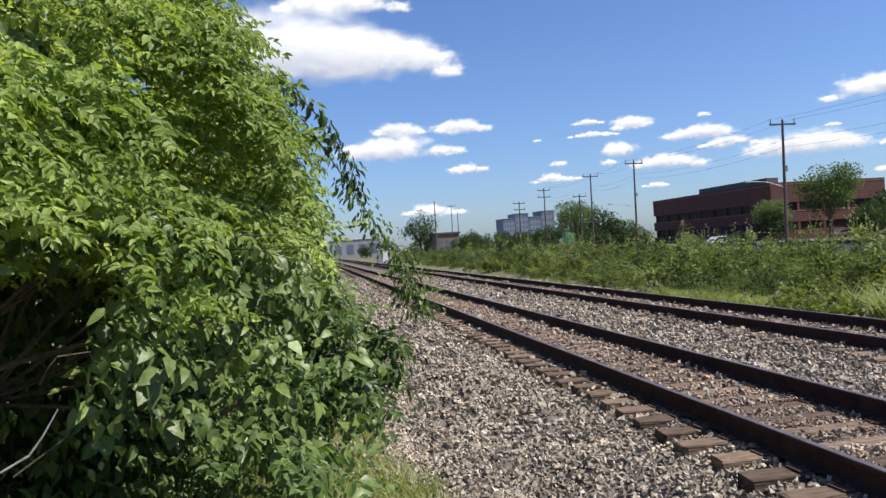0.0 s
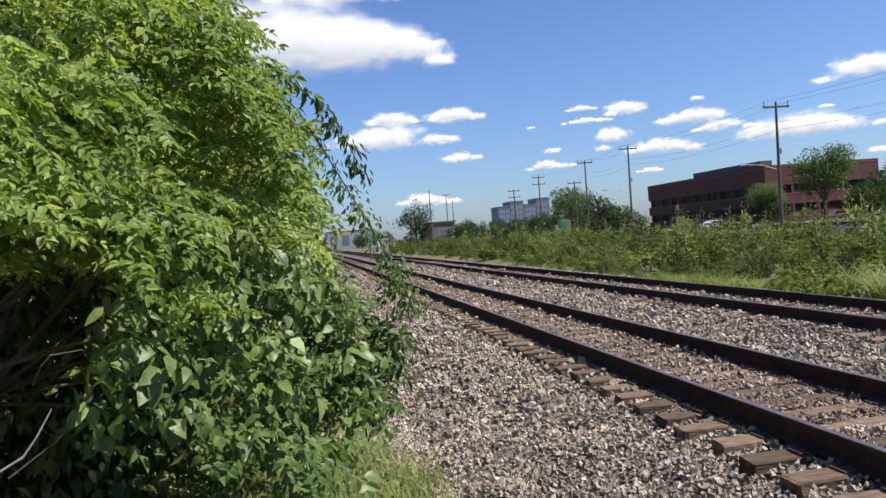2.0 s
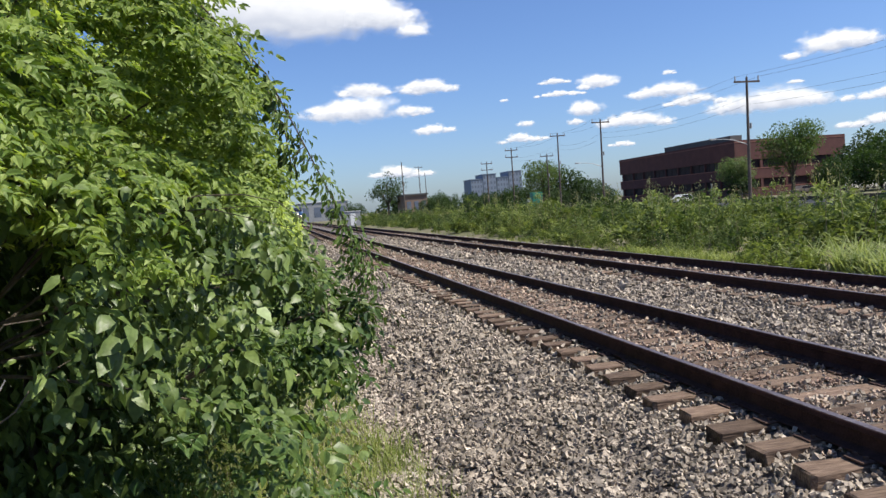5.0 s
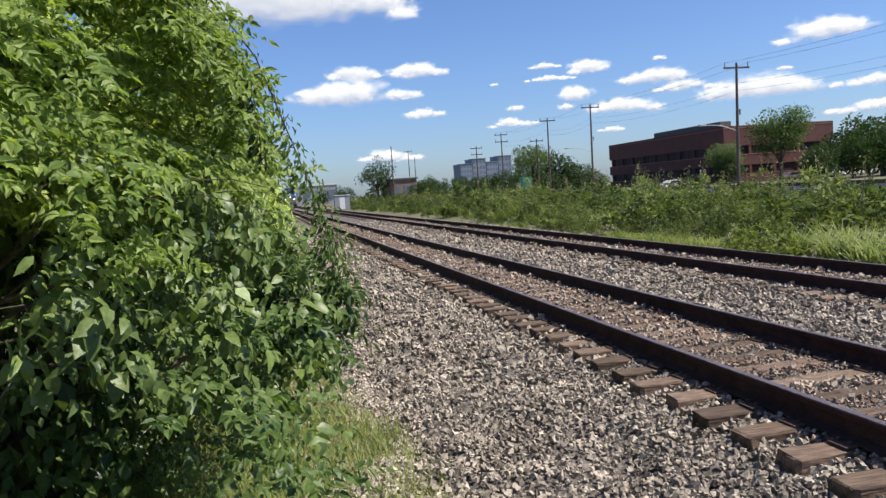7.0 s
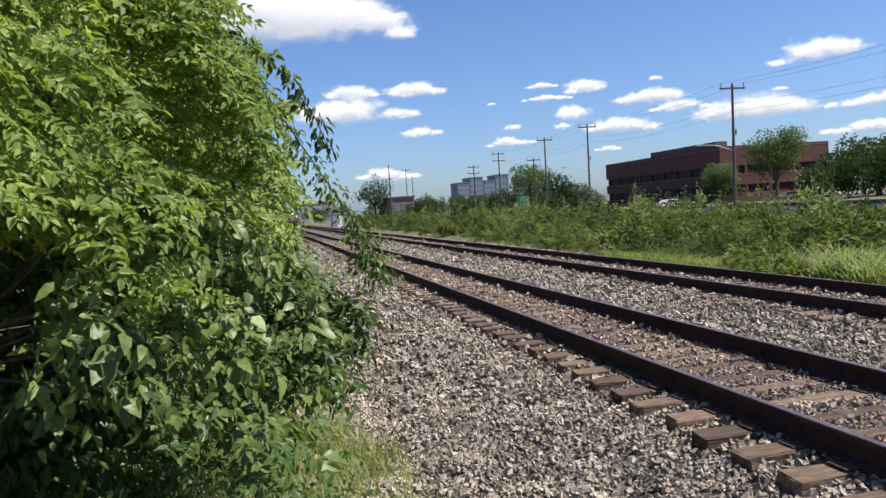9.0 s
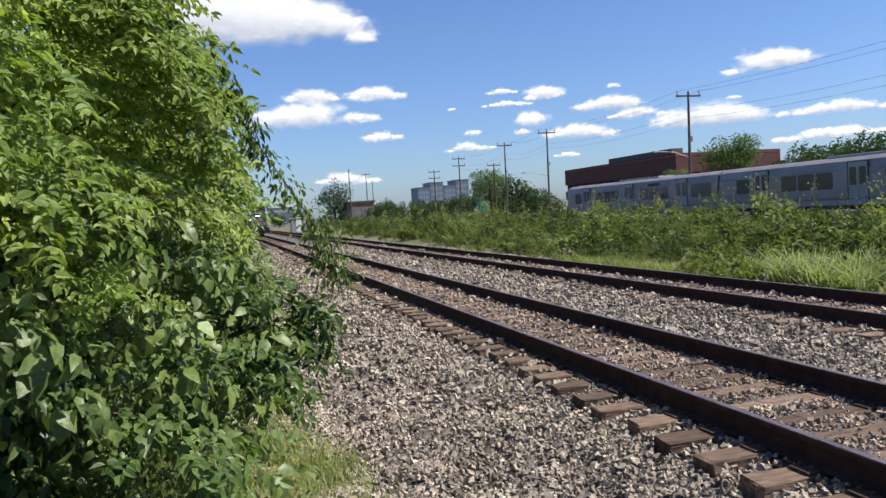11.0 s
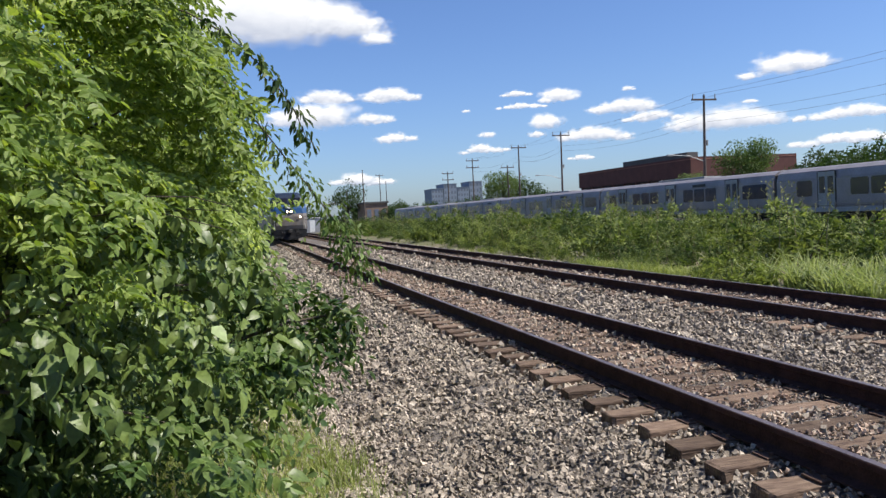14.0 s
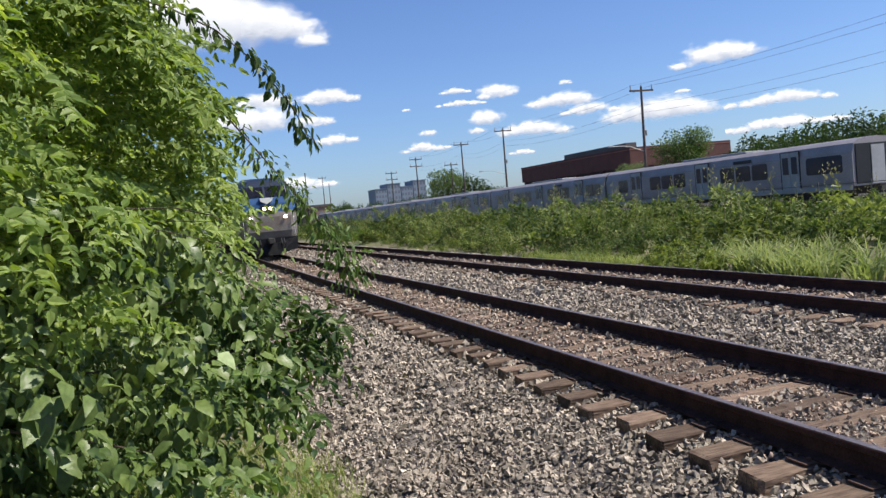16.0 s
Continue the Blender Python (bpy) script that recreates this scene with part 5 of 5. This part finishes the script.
for a, b in zip(PT, PT[1:]):
    for dx in (-1.05, 1.05):
        wire((a[0] + dx, a[1], a[2] + 0.05), (b[0] + dx, b[1], b[2] + 0.05), 0.5)
    for dz in (-1.6, -2.2):
        wire((a[0], a[1], a[2] + dz), (b[0], b[1], b[2] + dz), 0.6)
for ax, aw, az in ((126.5, 8, 18.5), (135, 9, 21.5), (144.5, 8, 19.0), (153, 9, 22.5)):
    far_block("far_apartments", ax, ax + aw, 500, 520, az, 6, 4, M_FARWALL, "far apartment block above the trees, toned blue-grey for haze", M_FARWALL)
far_block("warehouse", 8.5, 29, 330, 380, 7.6, 1, 4, M_GREY, "long grey warehouse with a pale roof beyond the tracks", M_WHITE)
far_block("low_shop", 29.3, 34.6, 180, 192, 5.0, 1, 3, M_SHOP, "low brown building among trees")
hut = empty("signal_hut", (12.6, 136, -0.52), "pale grey metal signal equipment hut", "hut")
part("body", nbox(-1.3, 1.3, -0.9, 0.9, 0.15, 2.6, bevel=0.03), M_GREY, hut)
part("roof", nbox(-1.4, 1.4, -1.0, 1.0, 2.6, 2.72, bevel=0.02), M_WHITE, hut)
part("door", nbox(-0.45, 0.45, -0.93, -0.9, 0.25, 2.3), M_WHITE, hut)
part("plinth", nbox(-1.35, 1.35, -0.95, 0.95, 0, 0.15), M_CONC, hut)
sign = empty("green_container", (40.0, 117, -0.52), "small green metal container beside the trees", "container")
part("body", nbox(-0.8, 0.8, -0.8, 0.8, 0, 3.5, bevel=0.03), M_GREEN, sign)
for x, y, rz, m, lb in ((61, 118, 20, M_SILVER, "silver parked car"), (66.5, 119, 15, M_WHITE, "white parked car"), (88, 117, 5, M_SILVER, "silver parked car"), (93, 118, 5, M_BLACK, "dark parked car"), (98, 117, 4, M_WHITE, "white parked car"), (103.5, 118, 0, M_WHITE, "white parked car")):
    parked_car(x, y, rz, m, lb + " in the lot beyond the metro line")

t1 = tree("broad_tree", 9.0, 7.5, 34, 80, 0.36, 61, M_TREE, "round dark green tree in the distance")
t2 = tree("open_tree", 8.0, 6.6, 44, 170, 0.24, 62, M_TREE2, "open-crowned green young tree in front of the offices", bare=0.3)
t3 = tree("rounded_tree", 6.0, 7.0, 46, 62, 0.38, 63, M_TREE, "dense dark green tree", bare=0.02)
t1.matrix_world = pose(26.5, 190, -0.52) @ Matrix.Scale(1.35, 4)
t2.matrix_world = pose(67.5, 92, -0.52) @ Matrix.Scale(1.38, 4)
t3.matrix_world = pose(49.5, 126, -0.52) @ Matrix.Scale(1.3, 4)
for src, x, y, s in ((t2, 44.5, 126, 1.2), (t3, 53.5, 128, 1.0), (t3, 46.5, 124, 0.85), (t3, 64.6, 100, 0.78), (t2, 65.2, 101, 0.85), (t3, 59.5, 102, 0.36), (t3, 77.0, 96, 0.95), (t3, 83.0, 97, 1.05), (t3, 89.0, 98, 1.49), (t3, 96.0, 97, 1.56), (t3, 110.0, 96, 1.49), (t3, 121.0, 98, 1.56), (t3, 104, 88, 1.30), (t3, 128, 92, 1.62), (t3, 88, 106, 1.35), (t3, 92, 104, 1.7), (t3, 96, 105, 1.75), (t3, 101, 103, 1.9), (t3, 106, 101, 2.0), (t3, 112, 100, 2.1), (t3, 119, 101, 2.2), (t3, 126, 103, 2.2), (t1, 36, 230, 0.9), (t3, 33, 200, 1.0), (t3, 40, 230, 1.0), (t3, 47, 240, 1.0), (t3, 56, 250, 1.1), (t3, 66, 260, 1.2), (t3, 76, 260, 1.1), (t1, 90, 330, 1.0), (t1, 108, 330, 1.0), (t1, 70, 330, 1.1), (t3, 62, 210, 1.1), (t1, 72, 215, 0.8), (t3, 82, 225, 1.2), (t3, 95, 300, 1.6), (t3, 110, 310, 1.5), (t3, 52, 190, 0.9), (t3, 45, 180, 0.9), (t3, 38, 186, 1.0), (t3, 34, 176, 0.8), (t3, 125, 330, 1.5), (t3, 60, 160, 0.8), (t3, 66, 150, 0.8), (t3, 22, 230, 1.0), (t3, 18, 260, 0.9), (t3, 53, 150, 0.8), (t1, -7, 60, 0.9), (t1, -7, 30, 0.8), (t1, -8, 12, 0.8), (t1, -10, 95, 1.1), (t1, -6, 130, 1.1)):
    copy_thing(src, pose(x, y, -0.52, 0, 0, R.uniform(0, 360))).scale = (s,) * 3

rsw = np.random.RandomState(91)
wx = 24 + rsw.rand(150) * 75
wc = np.stack([wx, 205 + (wx - 24) * 0.5 + rsw.normal(0, 6, 150), rsw.rand(150) * (3.0 + 1.6 * np.sin(wx * 0.5)) - 0.2], -1)
wv, wf = bough_leaves(wc, 1.1 + 1.2 * rsw.rand(150), 16, 10, 0.45 + 0.2 * rsw.rand(150), rsw, (0, -0.2, 0.4), 0.1, 1.2, 0)
tagged(npart("far_woods", wv, wf, M_TREE), "dark green belt of far trees and scrub", "woods", kind="stuff")
for k, (p, q) in enumerate((((-0.80, 2.5, 1.36), (-0.62, 2.5, 1.42)), ((-0.85, 2.6, 1.1), (-0.62, 2.7, 1.30)), ((-0.5, 3.3, 1.70), (0.02, 3.1, 1.62)), ((-0.45, 3.4, 1.62), (0.0, 3.2, 1.70)), ((-0.4, 3.2, 1.75), (0.08, 3.15, 1.66)), ((-0.8, 2.9, 0.6), (-0.5, 2.8, 0.55)))):
    o = part("bare_twig", tube(bmesh.new(), bend(p, q, 0.05, 5), [0.003, 0.0025, 0.002, 0.0015, 0.001], 5), M_BARK)
    tagged(o, "thin bare twig under the leaves", "twig", "bare twigs")

# ---- build: what moves ----
loco = locomotive()
car1 = coach()
cars = [metro_car()]
for _ in range(7):
    cars.append(copy_thing(cars[0], pose(0, 0, 0)))
vine = sprig("hanging_branch", [(-0.32, 0, 0.30), (-0.05, 0, 0.05), (0.08, 0, -0.16), (0.20, 0, -0.36), (0.31, 0.01, -0.54), (0.38, 0, -0.68), (0.41, 0, -0.80)], 0.030, 520, 71, "thin leafy branch hanging over the ballast", 0.06, 1.1, M_LEAF3, 0.5)
arch = sprig("arching_branch", [(-0.55, 0, 0.10), (-0.2, 0, 0.06), (0, 0, 0), (0.15, 0, -0.08), (0.29, 0, -0.21), (0.40, 0, -0.37), (0.46, 0, -0.52)], 0.042, 210, 72, "arching branch with dark leaves", 0.05, 0.4, M_LEAF2)


def motions():
    o = near_shrub.location.copy()
    walk(near_shrub, [(t, pose(*o, 0, a, 0)) for t, a in ((0, 0), (1, -0.2), (2, 0.4), (4, 0.6), (5.5, 0.2), (7, -0.3), (8, 0.2), (9, 0.6), (10.5, 0.7), (12, 1.0), (14, 1.2), (15, 1.2), (16, 1.6))])
    o = low.location.copy()
    walk(low, [(t, pose(o.x + dx, o.y, o.z, 0, a, 0)) for t, dx, a in ((0, 0, 0), (2, 0, 0.7), (4, 0, 1.2), (5.5, 0, 0), (7, 0, -1.0), (9, 0.03, 0.4), (12, 0.10, 0), (14, 0.13, 0.8), (16, 0.13, 1.5))])
    o = near_tree.location.copy()
    walk(near_tree, [(t, pose(*o, 0, a, 0)) for t, a in ((0, 0.5), (1, 0.3), (2, 0.9), (4, 0.3), (5.5, 0.5), (7, 0.8), (8, 1.4), (9, 2.3), (10.5, 2.5), (12, 3.2), (12.5, 3.2), (14, 2.8), (15, 2.5), (16, 2.8))])
    walk(loco, [(t, pose(4.4525, y, 0)) for t, y in ((0, 262), (3.5, 212), (8.5, 140), (11.5, 98), (13.5, 74.5), (15, 55.4), (16, 41.8))])
    walk(car1, [(t, pose(4.4525, y + 21.4, 0)) for t, y in ((0, 262), (3.5, 212), (8.5, 140), (11.5, 98), (13.5, 74.5), (15, 55.4), (16, 41.8))])
    for k, c in enumerate(cars):
        walk(c, [(t, pose(METRO_X, 75.4 + 29.2 * (t - 11.3) - 11.45 - 22.9 * k, -0.05)) for t in (0, 8, 16)])
    walk(vine, [(t, pose(0.03, 3.6, 2.2, 0, -a, 0)) for t, a in ((0, 0), (1.5, -5), (2.5, -2), (3.5, 0), (4.2, -3), (5.2, -9), (6.4, -14), (7, -13), (8, -6), (9, -0.5), (10.2, -3), (11.3, 1), (12.5, 0), (13.5, 3), (14.5, 6), (15.2, 9), (16, 5))])
    walk(arch, [(t, pose(x, 3.6, 2.48, 0, -a, 0)) for t, x, a in ((0, -0.20, -6), (2, -0.20, -2), (3, -0.19, 2), (4, -0.20, -3), (5.5, -0.25, -24), (6.5, -0.27, -32), (7, -0.25, -22), (7.5, -0.20, -4), (9, -0.17, -3), (10.2, -0.20, -10), (12.5, -0.17, -6), (13.8, -0.15, -4), (14.5, -0.04, 5), (16, -0.06, 0))])


motions()
